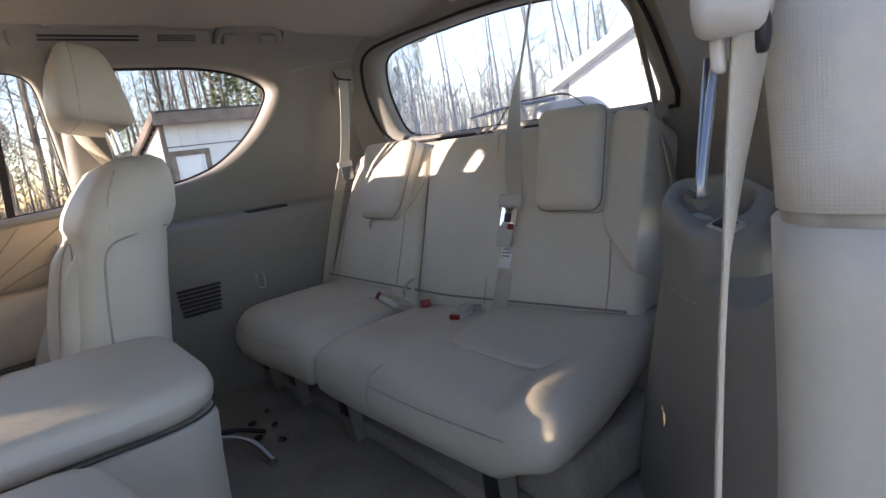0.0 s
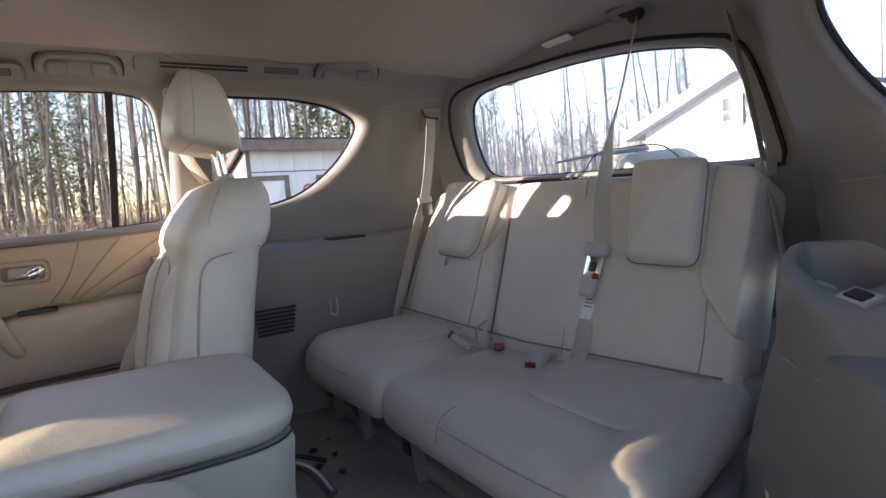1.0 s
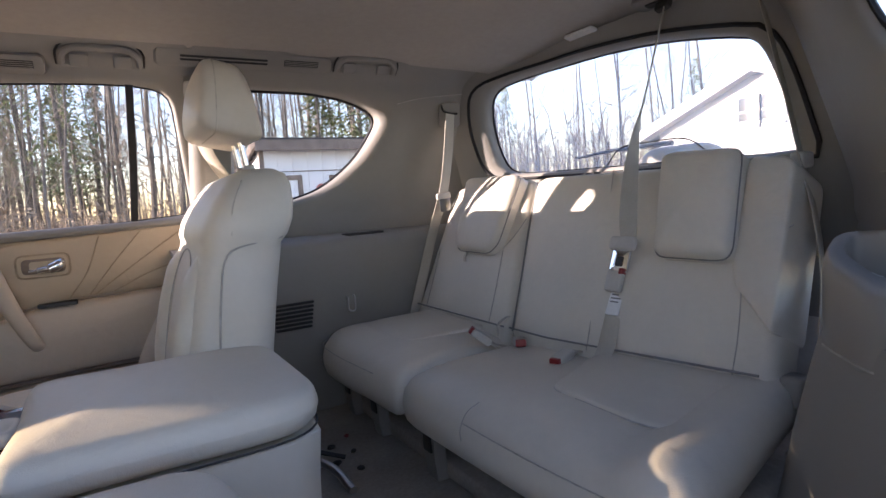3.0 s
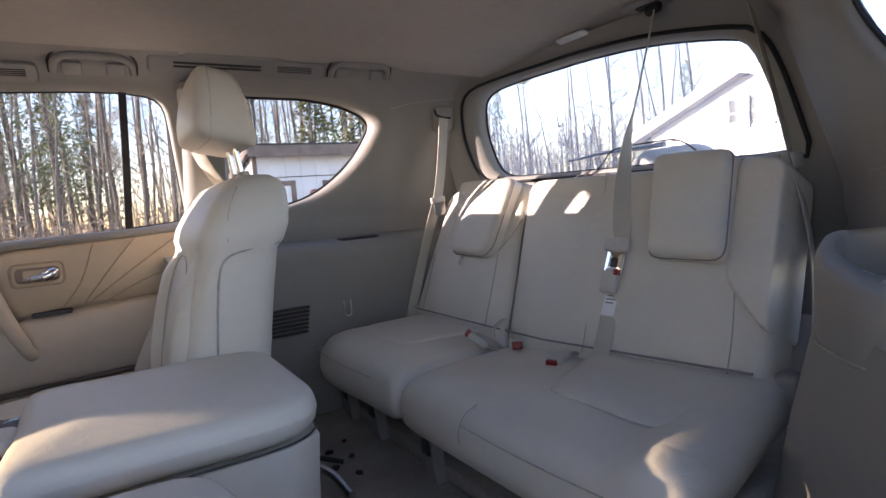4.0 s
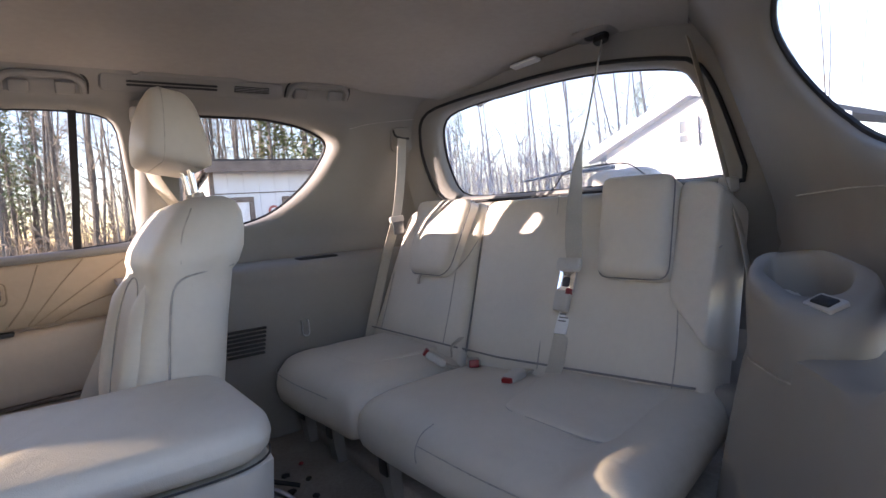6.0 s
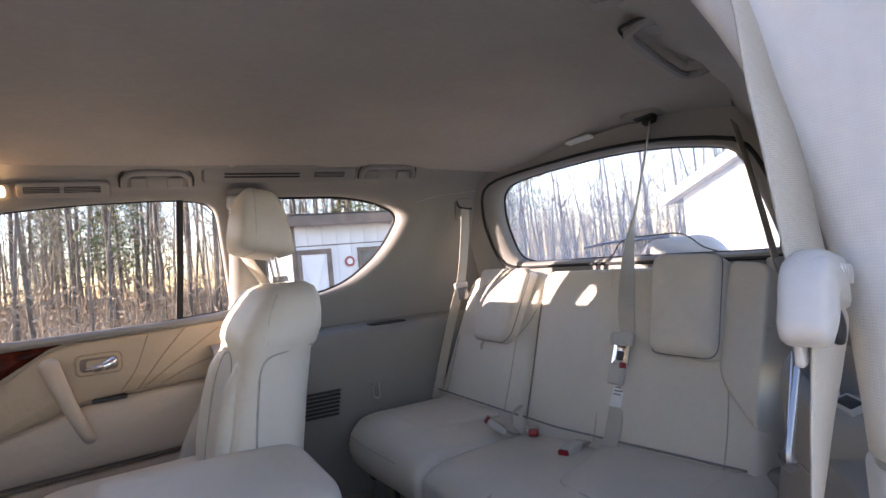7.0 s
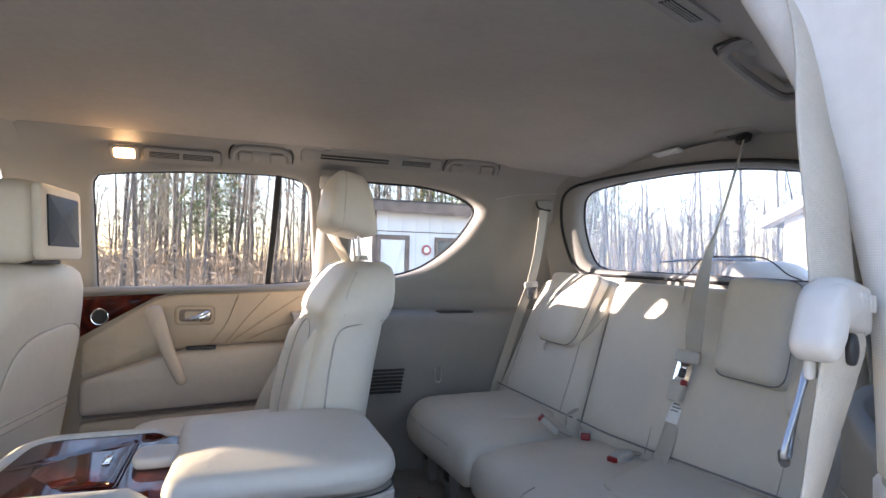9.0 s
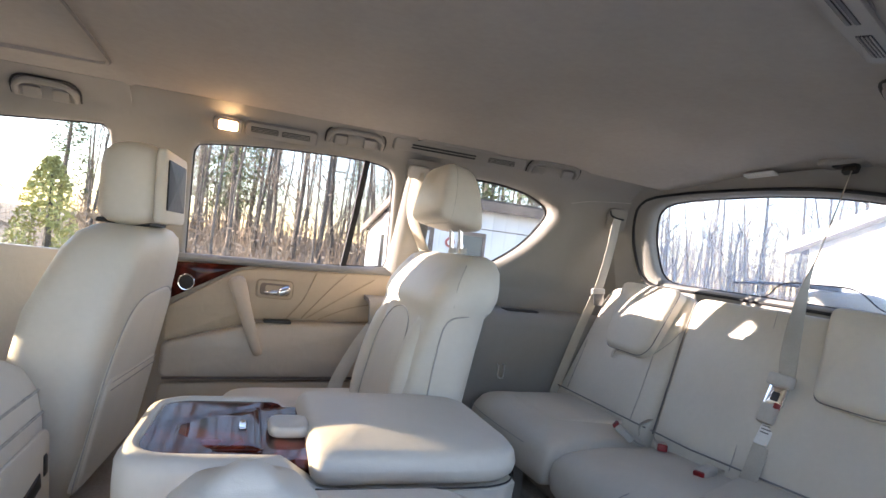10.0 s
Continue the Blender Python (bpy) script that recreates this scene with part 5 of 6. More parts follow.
part("rear_vent", block((-0.04, -0.014, 0), (0.055, 0.014, 0.0105), 0.004, CM @ Matrix.Rotation(0.15, 4, "Z")), BLACK, fc, "dark slot")
part("rear_knob", block((0.070, 0.005, 0), (0.088, 0.045, 0.0105), 0.004, CM), BLACK, fc, "dark switch")
for z, x in ((0.345, CX - 0.022), (0.385, CX - 0.033)):
    part("body_seam", tube([(x, y, z) for y in np.linspace(-0.24, 0.07, 6)], 0.003, 6), SEAM, fc)

# ---- belt of the near second-row seat on the pillar ----
pb = thing("pillar_seat_belt", (0.61, -0.97, 0.3), "beige seat belt through a pale shoulder guide on the pillar", "seat belt")
GM = axes((0.632, -0.974, 0.688), (0.951, 0.309, 0), (0, 0, 1)) @ Matrix.Diagonal((1.10, 1, 1, 1))
up_path = [GM @ Vector(q) for q in ((-0.001, 0.012, -0.001), (0.002, 0.036, -0.005), (0.008, 0.078, -0.010), (0.015, 0.120, -0.016))] + [Vector(q) for q in ((0.668, -0.928, 0.90), (0.712, -0.855, 1.00))]
part("upper_webbing", ribbon(smooth_path(up_path, 6), 0.040, 0.003, (0.99, 0.08, 0)), BELT, pb)
low_path = [GM @ Vector(q) for q in ((-0.008, 0.014, 0.000), (-0.0095, 0.0, 0.0045), (-0.012, -0.022, 0.002), (-0.019, -0.06, -0.003), (-0.030, -0.12, -0.008))] + [Vector(q) for q in ((0.598, -0.966, 0.40), (0.592, -0.962, 0.20), (0.60, -0.965, 0.02))]
low_path = smooth_path(low_path, 6)
twist = [radians(6 + 18 * min(1.0, max(0.0, (0.685 - p.z) / 0.085))) for p in low_path]
part("lower_webbing", ribbon(low_path, 0.040, 0.0024, [Vector((math.cos(a), math.sin(a), 0)) for a in twist]), BELT, pb)
GB = GM @ Matrix.Translation((-0.002, 0.001, -0.010)) @ Matrix.Diagonal((0.94, 0.95, 0.95, 1))
guide = part("shoulder_guide", joined(lambda q: cushion(rpoly([(-0.036, 0.024), (-0.017, 0.0385), (0.024, 0.031), (0.024, 0.000), (-0.028, 0.008)], [0.010, 0.014, 0.008, 0.006, 0.008], 6), 0.022, 0.009, 0.002, GB, bm=q),
                                      lambda q: cushion(rpoly([(-0.033, 0.028), (-0.016, 0.0365), (-0.021, 0.008), (-0.029, -0.006), (-0.040, -0.010), (-0.047, 0.000)], [0.012, 0.014, 0.012, 0.006, 0.007, 0.008], 6), 0.0225, 0.009, 0.002, GB, bm=q),
                                      lambda q: cushion(rpoly([(0.024, 0.006), (0.012, 0.006), (0.008, -0.013), (0.013, -0.013), (0.024, -0.004)], 0.004), 0.012, 0.005, 0.001, GB, bm=q)), PALE, pb, "pale plastic shoulder guide")
for u in (-0.006, 0.001, 0.010, 0.016):
    part("guide_rib", cushion([(u + math.cos(a) * 0.0022, 0.0225 - 0.1 * u + math.sin(a) * 0.0055) for a in np.linspace(0, 2 * math.pi, 14, endpoint=False)], 0.002, 0.0009, 0.0004, GB @ Matrix.Translation((0, 0, 0.0218)), rings=2), PALE, guide)
part("belt_button", cushion([(math.cos(a) * 0.0046, math.sin(a) * 0.0088) for a in np.linspace(0, 2 * math.pi, 20, endpoint=False)], 0.005, 0.002, 0.001, GM @ Matrix.Translation((-0.0070, -0.0030, 0.0048))), BLACK, pb, "black oval stopper")
tp = smooth_path([GM @ Vector(q) for q in ((-0.027, -0.006, -0.004), (-0.038, -0.028, -0.006), (-0.0495, -0.052, -0.008), (-0.0480, -0.0560, -0.008), (-0.044, -0.0560, -0.009), (-0.039, -0.0535, -0.010), (-0.034, -0.042, -0.010), (-0.023, -0.012, -0.008))], 5)
part("tongue_plate", tube(tp, 0.0020, 8, flat=0.6, side=(0.97, -0.24, 0)), DARKSTEEL, pb, "bare steel tongue loop")
part("tongue_grip", tube([GM @ Vector(q) for q in ((-0.0485, -0.0585, -0.0085), (-0.038, -0.0575, -0.0135))], 0.0026, 8), BLACK, pb, "dark tongue grip")
part("tongue_cap", cushion(rect(-0.035, -0.018, -0.024, -0.004, 0.003), 0.004, 0.0015, 0, GM @ Matrix.Translation((0, 0, -0.006)), rings=1), PALE, pb, "pale tongue cap")

# bits on the carpet
for k, (x, y, r, mt) in enumerate([(0.80, 0.40, 0.010, DARK), (0.84, 0.34, 0.007, DARK), (0.78, 0.30, 0.012, DARK), (0.86, 0.44, 0.006, RED), (0.82, 0.24, 0.008, DARK)]):
    o = [(math.cos(a) * r * random.uniform(0.6, 1.3), math.sin(a) * r * random.uniform(0.6, 1.3)) for a in np.linspace(0, 2 * math.pi, 9, endpoint=False)]
    alone("floor_crumb", cushion(o, 0.008, 0.003, 0.002, Matrix.Translation((x, y, 0.002)), rings=1), mt, "small dark scrap lying on the carpet", "scrap", "scraps on the carpet")
rl = thing("release_lever", (0.74, 0.27, 0.02), "bare metal seat track with a black end on the carpet", "seat track")
part("bar", tube(smooth_path([(0.62, 0.30, 0.05), (0.70, 0.27, 0.05), (0.745, 0.22, 0.035), (0.76, 0.14, 0.012)]), 0.010, 8), STEEL, rl)
part("strap", ribbon([(0.66, 0.33, 0.055), (0.74, 0.32, 0.04), (0.80, 0.29, 0.02)], 0.016, 0.004, (0, 1, 0.2)), BLACK, rl, "black strap")

# ---- outside ----
GZ = -0.78
rng = random.Random(7)


def ground_z(x, y):
    d = math.hypot(x, y)
    bank = max(0.0, min(1.0, (y - 9) / 30)) * 0.9
    return GZ + bank + 0.05 * math.sin(x * 0.7) * math.sin(y * 0.5) * min(1, d / 12)


def span(n, far):
    return [math.copysign(abs(t) ** 2.6 * far, t) for t in np.linspace(-1, 1, n)]


bm = bmesh.new()
xs, ys = span(61, 400), span(61, 400)
vs = [[bm.verts.new((x, y, ground_z(x, y))) for y in ys] for x in xs]
for i in range(60):
    for j in range(60):
        bm.faces.new((vs[i][j], vs[i + 1][j], vs[i + 1][j + 1], vs[i][j + 1]))
gn, gl = LITTER.node_tree.nodes, LITTER.node_tree.links
geo, split, edge, rough_edge, mixer = gn.new("ShaderNodeNewGeometry"), gn.new("ShaderNodeSeparateXYZ"), gn.new("ShaderNodeMapRange"), gn.new("ShaderNodeTexNoise"), gn.new("ShaderNodeMix")
wobble = gn.new("ShaderNodeMath")
wobble.operation, wobble.inputs[1].default_value = "MULTIPLY_ADD", 1.6
rough_edge.inputs["Scale"].default_value = 0.7
edge.inputs[1].default_value, edge.inputs[2].default_value = 2.6, 1.4
mixer.data_type = "RGBA"
mixer.inputs["B"].default_value = (0.47, 0.44, 0.39, 1)                 # unseen pale ground, added to bounce light into the cabin
gl.new(geo.outputs["Position"], split.inputs[0])
gl.new(geo.outputs["Position"], rough_edge.inputs["Vector"])
gl.new(rough_edge.outputs[0], wobble.inputs[0])
gl.new(split.outputs["Y"], wobble.inputs[2])
gl.new(wobble.outputs[0], edge.inputs[0])
gl.new(edge.outputs[0], mixer.inputs["Factor"])
base = [k for k in gl if k.to_socket.name == "Base Color"][0]
gl.new(base.from_socket, mixer.inputs["A"])
gl.new(mixer.outputs["Result"], gn["Principled BSDF"].inputs["Base Color"])
alone("ground", bm, LITTER, "brown leaf-covered ground, made pale round the car to bounce light", "ground", kind="structure")


def branch(bm, a, d, length, r, depth, rnd, n=4):
    pts, p, dd = [a], Vector(a), Vector(d).normalized()
    steps = 4 if n == 4 else 2
    for k in range(steps):
        dd = (dd + Vector((rnd.uniform(-0.3, 0.3), rnd.uniform(-0.3, 0.3), rnd.uniform(-0.06, 0.20)))).normalized()
        p = p + dd * length / steps
        pts.append(p.copy())
    tube(pts, [r, r * 0.55, r * 0.15], n, bm)
    if depth:
        for k in range(rnd.randint(3, 5)):
            i = rnd.randint(1, steps)
            out = (dd + Vector((rnd.uniform(-1, 1), rnd.uniform(-1, 1), rnd.uniform(-0.2, 0.6)))).normalized()
            branch(bm, pts[i], out, length * rnd.uniform(0.35, 0.65), r * 0.45, depth - 1, rnd, 3)


def tree_meshes(seed, height, r):
    rnd = random.Random(seed)
    lean = Vector((rnd.uniform(-0.06, 0.06), rnd.uniform(-0.06, 0.06), 1))
    pts, p = [], Vector((0, 0, -0.15))
    for k in range(11):
        pts.append(p.copy())
        p = p + lean * height / 10 + Vector((rnd.uniform(-0.07, 0.07), rnd.uniform(-0.07, 0.07), 0))
    trunk = tube(pts, [r * (1.35 if i == 0 else 1) * (1 - 0.80 * i / 10) for i in range(11)], 8)
    limbs = bmesh.new()
    for k in range(38):
        i = rnd.uniform(0.8, 9.9)
        a = pts[int(i)].lerp(pts[int(i) + 1], i % 1)
        ang = rnd.uniform(0, 2 * math.pi)
        up = rnd.uniform(-0.05, 0.9)
        branch(limbs, a, (math.cos(ang), math.sin(ang), up), height * rnd.uniform(0.08, 0.22), r * 0.24 * (1.2 - i / 11), 2, rnd)
    return trunk, limbs


protos = []
for s in range(7):
    h = rng.uniform(11, 16)
    tr, li = tree_meshes(s + 3, h, 0.034 + 0.011 * s)
    t = thing("bare_tree", (0, 0, 0), "tall bare grey-brown winter tree in the woods", "tree", "bare trees of the wood")
    part("trunk", tr, BARK, t)
    part("crown", li, TWIG, t, "bare twiggy crown", smooth=False)
    protos.append(t)


def pine_meshes(seed, height):
    rnd = random.Random(seed)
    trunk = tube([(0, 0, -0.1), (0.05, 0, height * 0.5), (0, 0.05, height)], [0.13, 0.09, 0.02], 7)
    v, f = [], []
    for k in range(1500):
        z = height * (0.25 + 0.75 * rnd.random() ** 0.8)
        reach = (1.05 - z / height) * height * 0.22 + 0.15
        a, rr = rnd.uniform(0, 2 * math.pi), reach * math.sqrt(rnd.random())
        c = Vector((math.cos(a) * rr, math.sin(a) * rr, z - rr * 0.25))
        if math.sin(a * 5 + z * 2.3) + math.sin(z * 5.1 + a) < -0.5:
            continue
        u = Vector((rnd.uniform(-1, 1), rnd.uniform(-1, 1), rnd.uniform(-0.6, 0.6))).normalized() * rnd.uniform(0.10, 0.24)
        w = u.orthogonal().normalized() * rnd.uniform(0.02, 0.05)
        i = len(v)
        v += [c - u * 0.5, c + w, c + u, c - w]
        f.append((i, i + 1, i + 2, i + 3))
    bm = bmesh.new()
    vv = [bm.verts.new(p) for p in v]
    for q in f:
        bm.faces.new([vv[i] for i in q])
    return trunk, bm


pines = []
for s in range(2):
    tr, cr = pine_meshes(s + 20, 6.5 + 3 * s)
    t = thing("pine_tree", (0, 0, 0), "green pine standing among the bare trees", "tree", "pines of the wood")
    part("trunk", tr, BARK, t)
    part("crown", cr, NEEDLE, t, "green needles", smooth=False)
    pines.append(t)


def clear_of_buildings(x, y):
    if x > 0.55 * y + 2 and (math.hypot(x, y) < 26 or (x * 7.3 + y * 31.7) % 1 < 0.45):   # trees thinned behind the car so the rear window's view is pale
        return False
    if x < -0.26 * (y + 1.1) and (x * 12.9 + y * 78.2) % 1 < 0.88:     # trees thinned ahead so the front side window's view is bright
        return False
    if 1.0 < x < 9 and 8.5 < y < 16:
        return False
    if 13 < x < 32 and -8 < y < 13.5:
        return False
    return True


placed = 0
first = set()
while placed < 175:
    side = rng.random()
    if side < 0.86:
        x, y = rng.uniform(-24, 28), 13.0 + 28 * rng.random() ** 1.2
    else:
        x, y = rng.uniform(17, 46), rng.uniform(7, 40)
    if not clear_of_buildings(x, y):
        continue
    if rng.random() < 0.16:
        src = rng.choice(pines)
    else:
        src = rng.choice(protos)
    s = rng.uniform(0.75, 1.25)
    k = s * rng.uniform(0.75, 1.15)
    m = pose(x, y, ground_z(x, y), rng.gauss(0, 2.4), rng.gauss(0, 2.4), rng.uniform(0, 360)) @ Matrix.Diagonal((k, k, s, 1))
    if src.name in first:
        ob2 = copy_thing(src, m)
        ob2.matrix_basis = m
    else:
        first.add(src.name)
        src.matrix_basis = m
        for c in src.children:
            c.matrix_parent_inverse = Matrix()
    placed += 1

# far wood, past counting
v, f = [], []
for k in range(1040):
    if k >= 850:                                             # dense young wood beyond the thinned trees behind the car
        away, turn = rng.uniform(30, 80), rng.uniform(0.46, 0.95)
        x, y = math.cos(turn) * away, math.sin(turn) * away
    elif k % 6:
        x, y = rng.uniform(-90, 95), rng.uniform(36, 90)
    else:
        x, y = rng.uniform(40, 100), rng.uniform(-60, 60)
    if x < -0.26 * (y + 1.1) or (x > 0.9 * y and k % 2 and k < 850):
        continue
    z0, h, r = ground_z(x, y), rng.uniform(4.5, 9.5) * (1 if k < 850 else 0.72), rng.uniform(0.07, 0.15)
    lx, ly = rng.uniform(-0.7, 0.7), rng.uniform(-0.7, 0.7)
    i = len(v)
    for t in (0, 0.5, 1):
        for a in (0, 2.1, 4.2):
            rr = r * (1 - 0.8 * t)
            v.append((x + lx * t + math.cos(a) * rr, y + ly * t + math.sin(a) * rr, z0 + h * t))
    for t in (0, 3):
        for a in range(3):
            b = (a + 1) % 3
            f.append((i + t + a, i + t + b, i + t + 3 + b, i + t + 3 + a))
    for q in range(16 if k < 850 else 22):
        t = rng.uniform(0.2, 1)
        base = Vector((x + lx * t, y + ly * t, z0 + h * t))
        tip = base + Vector((rng.uniform(-1.6, 1.6), rng.uniform(-1.6, 1.6), rng.uniform(0.3, 1.6)))
        i = len(v)
        s = Vector((rng.uniform(-1, 1), rng.uniform(-1, 1), 0)).normalized() * 0.035
        v += [base - s, base + s, tip]
        f.append((i, i + 1, i + 2))
me = bpy.data.meshes.new("far_wood")
me.from_pydata([tuple(p) for p in v], [], f)
me.materials.append(TWIG)
tagged(new("far_wood", me), "distant bare winter wood", "wood", kind="stuff")

# undergrowth, saplings and leaves along the wood's edge
v, f = [], []
for k in range(52000):
    x, y = rng.uniform(-26, 34), 11 + 32 * rng.random() ** 1.3
    if not clear_of_buildings(x, y):
        continue
    base = Vector((x, y, ground_z(x, y)))
    i = len(v)
    if k % 4 == 0:                                           # thin bare stem
        h = rng.uniform(0.4, 1.1) + 2.4 * rng.random() ** 3
        lean = Vector((rng.uniform(-0.25, 0.25), rng.uniform(-0.25, 0.25), 1)) * h
        w = Vector((rng.uniform(-1, 1), rng.uniform(-1, 1), 0)).normalized() * rng.uniform(0.006, 0.016)
        v += [base - w, base + w, base + lean * 0.6 + w * 0.6, base + lean]
    else:
        c = base + Vector((0, 0, rng.random() ** 2.4 * 1.7))
        u = Vector((rng.uniform(-1, 1), rng.uniform(-1, 1), rng.uniform(-0.4, 1))).normalized() * rng.uniform(0.05, 0.20)
        w = u.orthogonal().normalized() * rng.uniform(0.01, 0.045)
        v += [c - u, c + w, c + u, c - w]
    f.append((i, i + 1, i + 2, i + 3))
me = bpy.data.meshes.new("undergrowth")
me.from_pydata([tuple(p) for p in v], [], f)
me.materials.append(LITTER)
tagged(new("undergrowth", me), "brown dry undergrowth along the edge of the wood", "undergrowth", kind="stuff")

# evergreen bush beside the front of the car
EX, EY = -2.6, 8.0
ev = thing("evergreen_tree", (EX, EY, GZ), "sunlit yellow-green evergreen beside the front of the car", "tree")
part("trunk", tube([(EX, EY, GZ - 0.1), (EX + 0.05, EY, GZ + 1.0), (EX, EY + 0.05, GZ + 2.1)], [0.07, 0.05, 0.015], 7), BARK, ev)
bm = bmesh.new()
for k in range(5200):
    z = rng.random() ** 0.8
    a, rr = rng.uniform(0, 2 * math.pi), (1.0 - z) ** 0.6 * 0.55 * math.sqrt(rng.random()) + 0.05
    if math.sin(a * 4 + z * 9) + math.sin(z * 17 + a * 2) < -0.7:
        continue
    c = Vector((EX + math.cos(a) * rr, EY + math.sin(a) * rr, GZ + 0.2 + z * 2.0))
    u = Vector((rng.uniform(-1, 1), rng.uniform(-1, 1), rng.uniform(-0.5, 1))).normalized() * rng.uniform(0.025, 0.07)
    w = u.orthogonal().normalized() * rng.uniform(0.008, 0.02)
    bm.faces.new([bm.verts.new(p) for p in (c - u * 0.4, c + w, c + u, c - w)])
part("crown", bm, BUSHLEAF, ev, "yellow-green leaf sprays", smooth=False)

# the car's outside: lower body, bonnet, roof skin and wheels
car = thing("car_body", (0.0, -0.06, GZ), "pearl white car body standing on four wheels", "car", kind="structure")
sec = lambda x, y0, y1, z0, z1: [Vector((x, p.x, p.y)) for p in rect(y0, z0, y1, z1, 0.08)]
part("lower_body", loft([sec(x, y0, y1, -0.50, -0.085) for x, y0, y1 in ((-2.75, -0.80, 0.68), (-2.55, -1.0, 0.88), (-1.9, -1.09, 0.97), (1.4, -1.09, 0.97), (1.75, -0.98, 0.86), (1.82, -0.85, 0.73))]), PAINT, car, smooth="all")
part("bonnet", loft([sec(x, y0, y1, -0.30, z1) for x, y0, y1, z1 in ((-2.75, -0.78, 0.66, 0.16), (-2.6, -0.96, 0.84, 0.26), (-2.2, -1.02, 0.90, 0.34), (-1.88, -1.04, 0.92, 0.40))]), PAINT, car, smooth="all")
part("rear_body", loft([[Vector((x, y, z)) for y, z in ((-0.72, -0.10), (0.80, -0.10), (0.80, 0.66), (-0.72, 0.66))] for x in (1.745, 1.80)]), PAINT, car)
for x in (-1.95, 1.20):
    for y in (-0.96, 0.84):
        at = Vector((x, y, GZ + 0.36))
        ring = lambda r, dy: [at + Vector((math.cos(a) * r, dy, math.sin(a) * r)) for a in np.linspace(0, 2 * math.pi, 32, endpoint=False)]
        wheel = part("wheel", loft([ring(0.22, -0.10), ring(0.33, -0.12), ring(0.36, -0.09), ring(0.36, 0.09), ring(0.33, 0.12), ring(0.22, 0.10)]), RUBBER, car, "black tyre")
        part("rim", loft([ring(0.22, -0.09), ring(0.20, -0.10), ring(0.10, -0.06), ring(0.10, 0.06), ring(0.20, 0.10), ring(0.22, 0.09)]), STEEL, wheel, "alloy rim")

# garden shed
SY = 10.0
shed = thing("garden_shed", (4.4, SY + 1.2, GZ), "white-sided garden shed with dark trim and a brown-framed door", "shed")
X0, X1, EAVE = 2.94, 7.2, 1.78
x = X0
while x < X1:
    part("board", block((x + 0.0015, SY - 0.012, GZ), (min(x + 0.30, X1) - 0.0015, SY + 0.02, EAVE), 0.004), SIDING, shed)
    x += 0.30
slope = lambda y: EAVE + 0.06 - 0.225 * (y - SY)
y = SY + 0.02
while y < SY + 2.9:
    part("board", block((X0 - 0.012, y + 0.004, GZ), (X0 + 0.02, y + 0.296, slope(y + 0.15) - 0.02), 0.004), SIDING, shed)
    y += 0.30
part("back_wall", block((X0, SY + 2.95, GZ), (X1, SY + 3.0, slope(SY + 3.0)), 0.01), SIDING, shed)
part("end_wall", block((X1 - 0.05, SY, GZ), (X1, SY + 2.95, slope(SY + 3.0)), 0.01), SIDING, shed)
part("roof", loft([[Vector((xx, yy, slope(yy) + dz)) for yy, dz in ((SY - 0.28, 0.0), (SY - 0.28, 0.08), (SY + 1.5, 0.10), (SY + 3.25, 0.08), (SY + 3.25, 0.0))] for xx in (X0 - 0.10, X1 + 0.22)]), SHEDROOF, shed, "dark shingled roof sloping to the back", smooth=False)
part("barge_board", loft([[Vector((xx, yy, slope(yy) + dz)) for xx, dz in ((X0 - 0.16, 0.085), (X0 - 0.11, 0.085), (X0 - 0.11, -0.075), (X0 - 0.16, -0.075))] for yy in (SY - 0.30, SY + 1.4, SY + 3.25)]), BROWN, shed, "brown board along the roof end", smooth=False)
part("corner_board", block((X0 - 0.03, SY - 0.03, GZ), (X0 + 0.05, SY + 0.04, EAVE), 0.004), BROWN, shed)
part("joint_strip", block((X0 + 0.05, SY - 0.022, 1.345), (X1, SY - 0.010, 1.365), 0.003), BARK, shed, "weathered joint between the boards")
part("end_window", block((X0 - 0.022, SY + 1.10, 0.20), (X0 - 0.010, SY + 1.42, 1.00), 0.004), BLACK, shed, "narrow dark window")
part("fascia", block((X0 - 0.16, SY - 0.33, EAVE - 0.04), (X1 + 0.24, SY - 0.285, EAVE + 0.16), 0.006), BROWN, shed, "dark brown eave board")
d = part("door", block((3.02, SY - 0.035, GZ + 0.05), (3.66, SY - 0.015, 1.22), 0.006), WHITE, shed, "white plank door with a brown frame")
for a, b in (((2.995, GZ), (3.085, 1.18)), ((3.60, GZ), (3.70, 1.18)), ((2.995, 1.182), (3.70, 1.28))):
    part("door_frame", block((a[0], SY - 0.055, a[1]), (b[0], SY - 0.02, b[1]), 0.006), BROWN, d)
for a, b in (((3.06, 1.16), (3.33, 0.20)), ((3.60, 1.16), (3.33, 0.20))):
    part("door_brace", ribbon([(a[0], SY - 0.042, a[1]), (b[0], SY - 0.042, b[1])], 0.07, 0.012, (1, 0, 0)), SIDING, d)
wn_ = part("window", block((4.30, SY - 0.03, 0.55), (4.85, SY - 0.02, 1.22), 0.005), PANE, shed, "small dark window")
part("window_frame", joined(lambda q: block((4.26, SY - 0.045, 1.18), (4.89, SY - 0.02, 1.26), 0.004, bm=q), lambda q: block((4.26, SY - 0.045, 0.5), (4.33, SY - 0.02, 1.2), 0.004, bm=q), lambda q: block((4.82, SY - 0.045, 0.5), (4.89, SY - 0.02, 1.2), 0.004, bm=q)), BROWN, wn_)
sg = thing("round_sign", (4.02, SY - 0.03, 1.05), "round red and white sign hung on the shed wall", "sign")
circ = [(math.cos(a), math.sin(a)) for a in np.linspace(0, 2 * math.pi, 28, endpoint=False)]
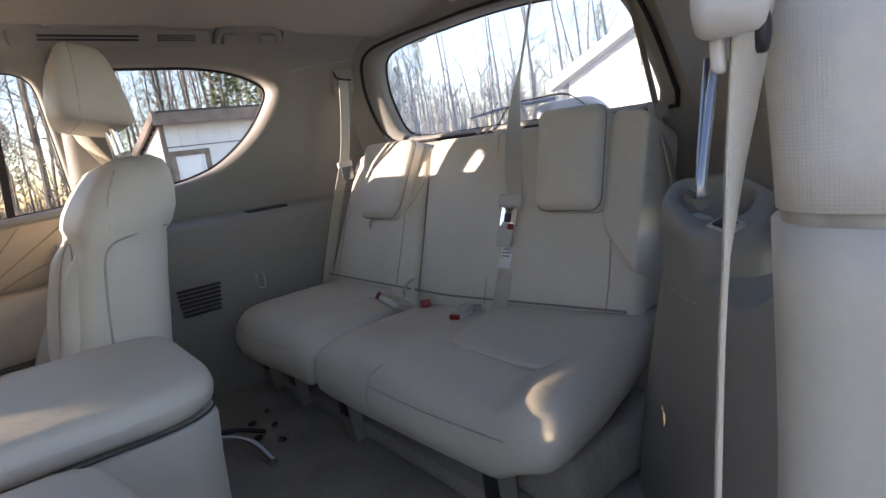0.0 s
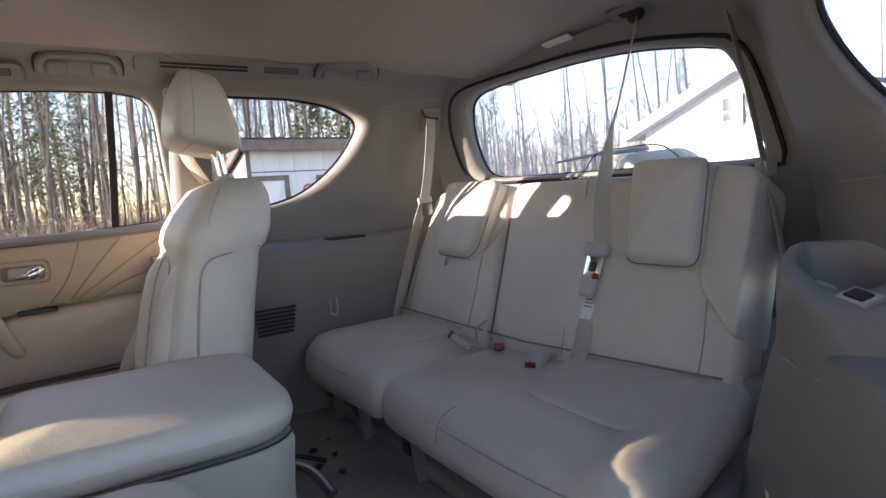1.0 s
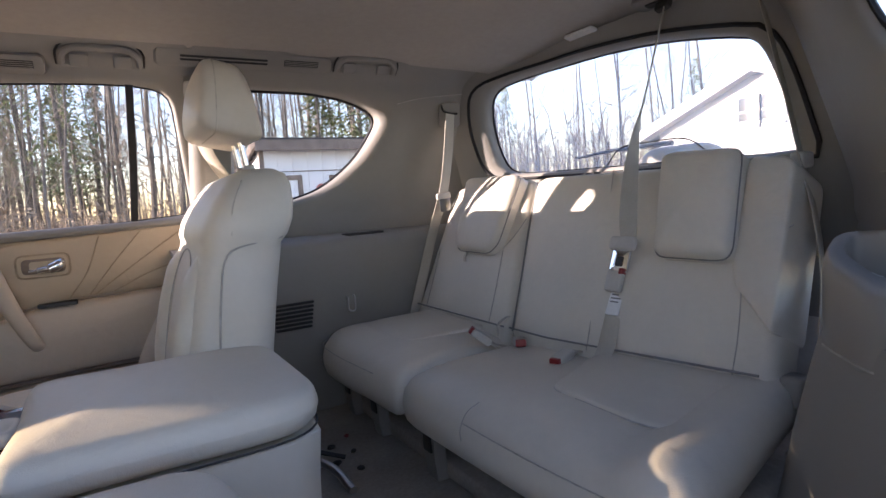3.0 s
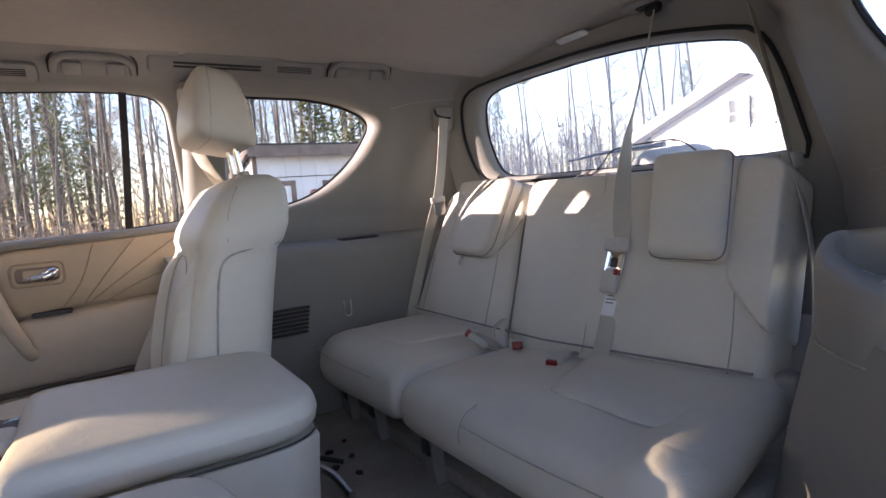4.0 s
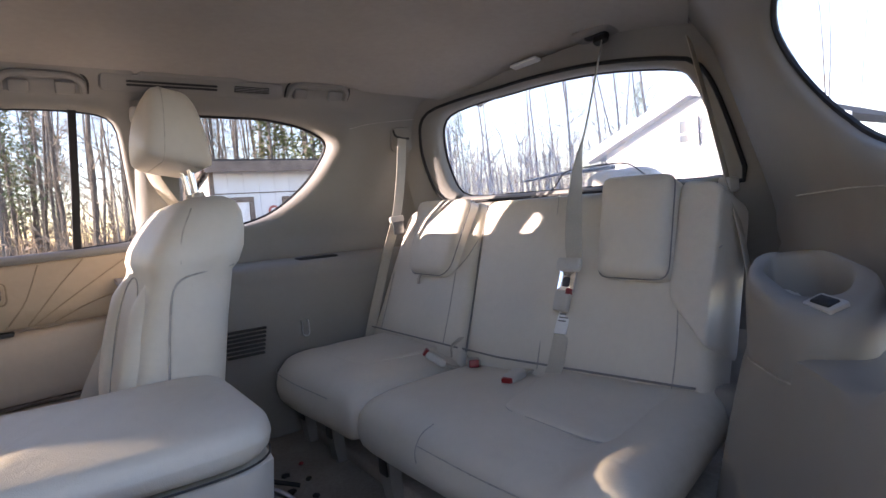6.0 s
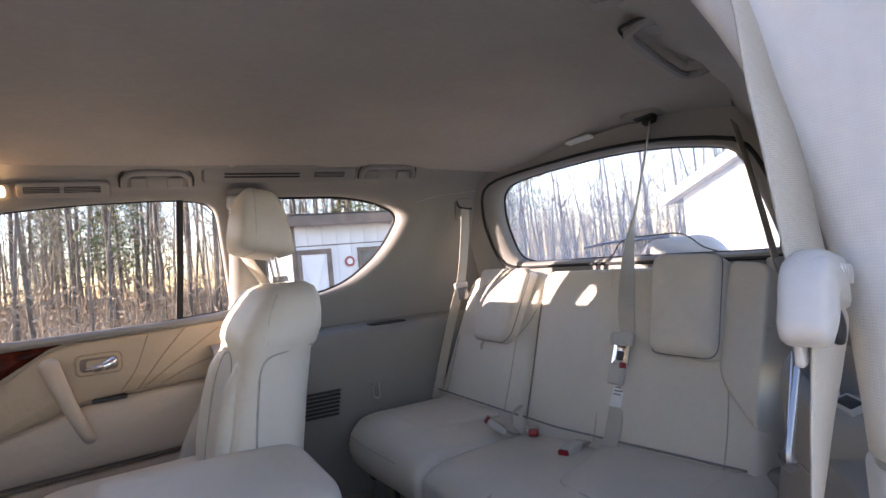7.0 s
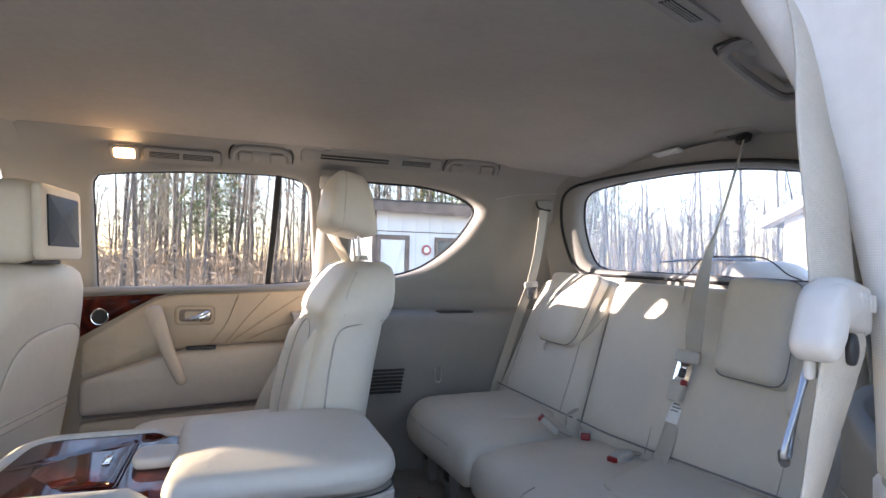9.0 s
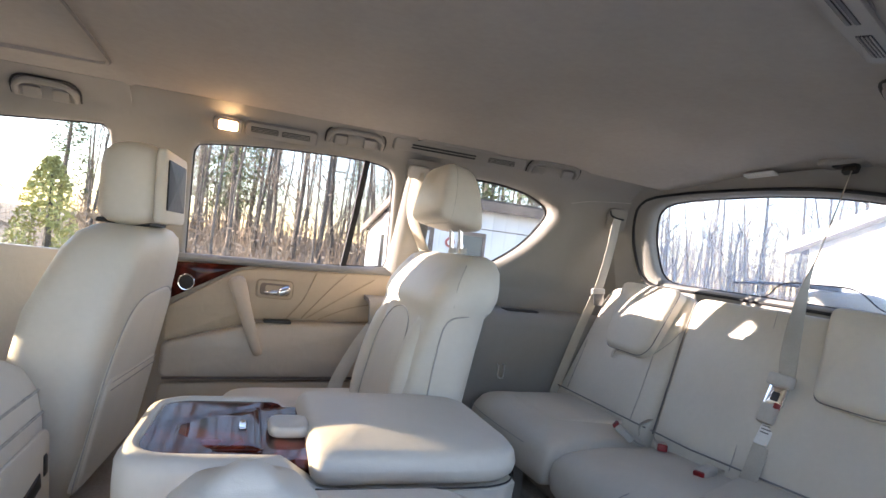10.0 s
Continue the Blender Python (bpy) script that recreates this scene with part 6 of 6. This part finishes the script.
SM = axes((4.08, SY - 0.02, 0.985), (1, 0, 0), (0, 0, 1))
part("disc", cushion([(a * 0.11, b * 0.11) for a, b in circ], 0.015, 0.004, 0, SM, rings=1), FADED, sg)
part("face", cushion([(a * 0.062, b * 0.062) for a, b in circ], 0.019, 0.003, 0, SM, rings=1), WHITE, sg)

# white house behind
HX = 16.0
house = thing("white_house", (HX + 4, 5.5, GZ), "white-sided house with a shallow gable roof", "house")
PEAK_Y, PEAK_Z, HALF, EZ = 7.84, 3.50, 3.3, 2.22
z = GZ
while z < PEAK_Z:
    half = HALF if z < EZ else HALF * (PEAK_Z - z) / (PEAK_Z - EZ)
    if half > 0.25:
        part("board", block((HX - 0.015, PEAK_Y - half, z + 0.003), (HX + 0.02, PEAK_Y + half, z + 0.197), 0.003), SIDING, house)
    z += 0.20
part("side_wall", block((HX + 0.02, PEAK_Y + HALF - 0.1, GZ), (HX + 9, PEAK_Y + HALF, EZ), 0.01), SIDING, house)
for s in (1, -1):
    part("roof", loft([[Vector((xx, PEAK_Y + s * dy, zz)) for dy, zz in ((0, PEAK_Z + 0.05), (HALF + 0.55, EZ - 0.17), (HALF + 0.55, EZ + 0.02), (0, PEAK_Z + 0.25))] for xx in (HX - 0.45, HX + 9)]), SHEDROOF, house, "grey shingled roof", smooth=False)
    part("barge_board", loft([[Vector((xx, PEAK_Y + s * dy, zz)) for dy, zz in ((0, PEAK_Z - 0.02), (HALF + 0.58, EZ - 0.26), (HALF + 0.58, EZ + 0.04), (0, PEAK_Z + 0.28))] for xx in (HX - 0.50, HX - 0.44)]), WHITE, house, "white barge board", smooth=False)
    # the soffit's shade is put into a darker colour than the white boards
    part("soffit", loft([[Vector((xx, PEAK_Y + s * dy, zz)) for dy, zz in ((0, PEAK_Z + 0.0), (HALF + 0.5, EZ - 0.22), (HALF + 0.5, EZ - 0.19), (0, PEAK_Z + 0.04))] for xx in (HX - 0.43, HX + 0.0)]), TRIM, house, "soffit coloured darker for its shade", smooth=False)
for y0 in (7.20, 7.85):
    w_ = part("window", block((HX - 0.045, y0, 2.20), (HX - 0.02, y0 + 0.60, 2.90), 0.005), PANE, house, "window with a muntin cross")
    part("window_frame", joined(lambda q: block((HX - 0.06, y0 - 0.06, 2.83), (HX - 0.02, y0 + 0.66, 2.91), 0.004, bm=q), lambda q: block((HX - 0.06, y0 - 0.06, 1.99), (HX - 0.02, y0 + 0.66, 2.07), 0.004, bm=q), lambda q: block((HX - 0.06, y0 - 0.06, 2.0), (HX - 0.02, y0 + 0.01, 2.9), 0.004, bm=q), lambda q: block((HX - 0.06, y0 + 0.59, 2.0), (HX - 0.02, y0 + 0.66, 2.9), 0.004, bm=q), lambda q: block((HX - 0.055, y0, 2.42), (HX - 0.02, y0 + 0.6, 2.47), 0.004, bm=q)), WHITE, w_)
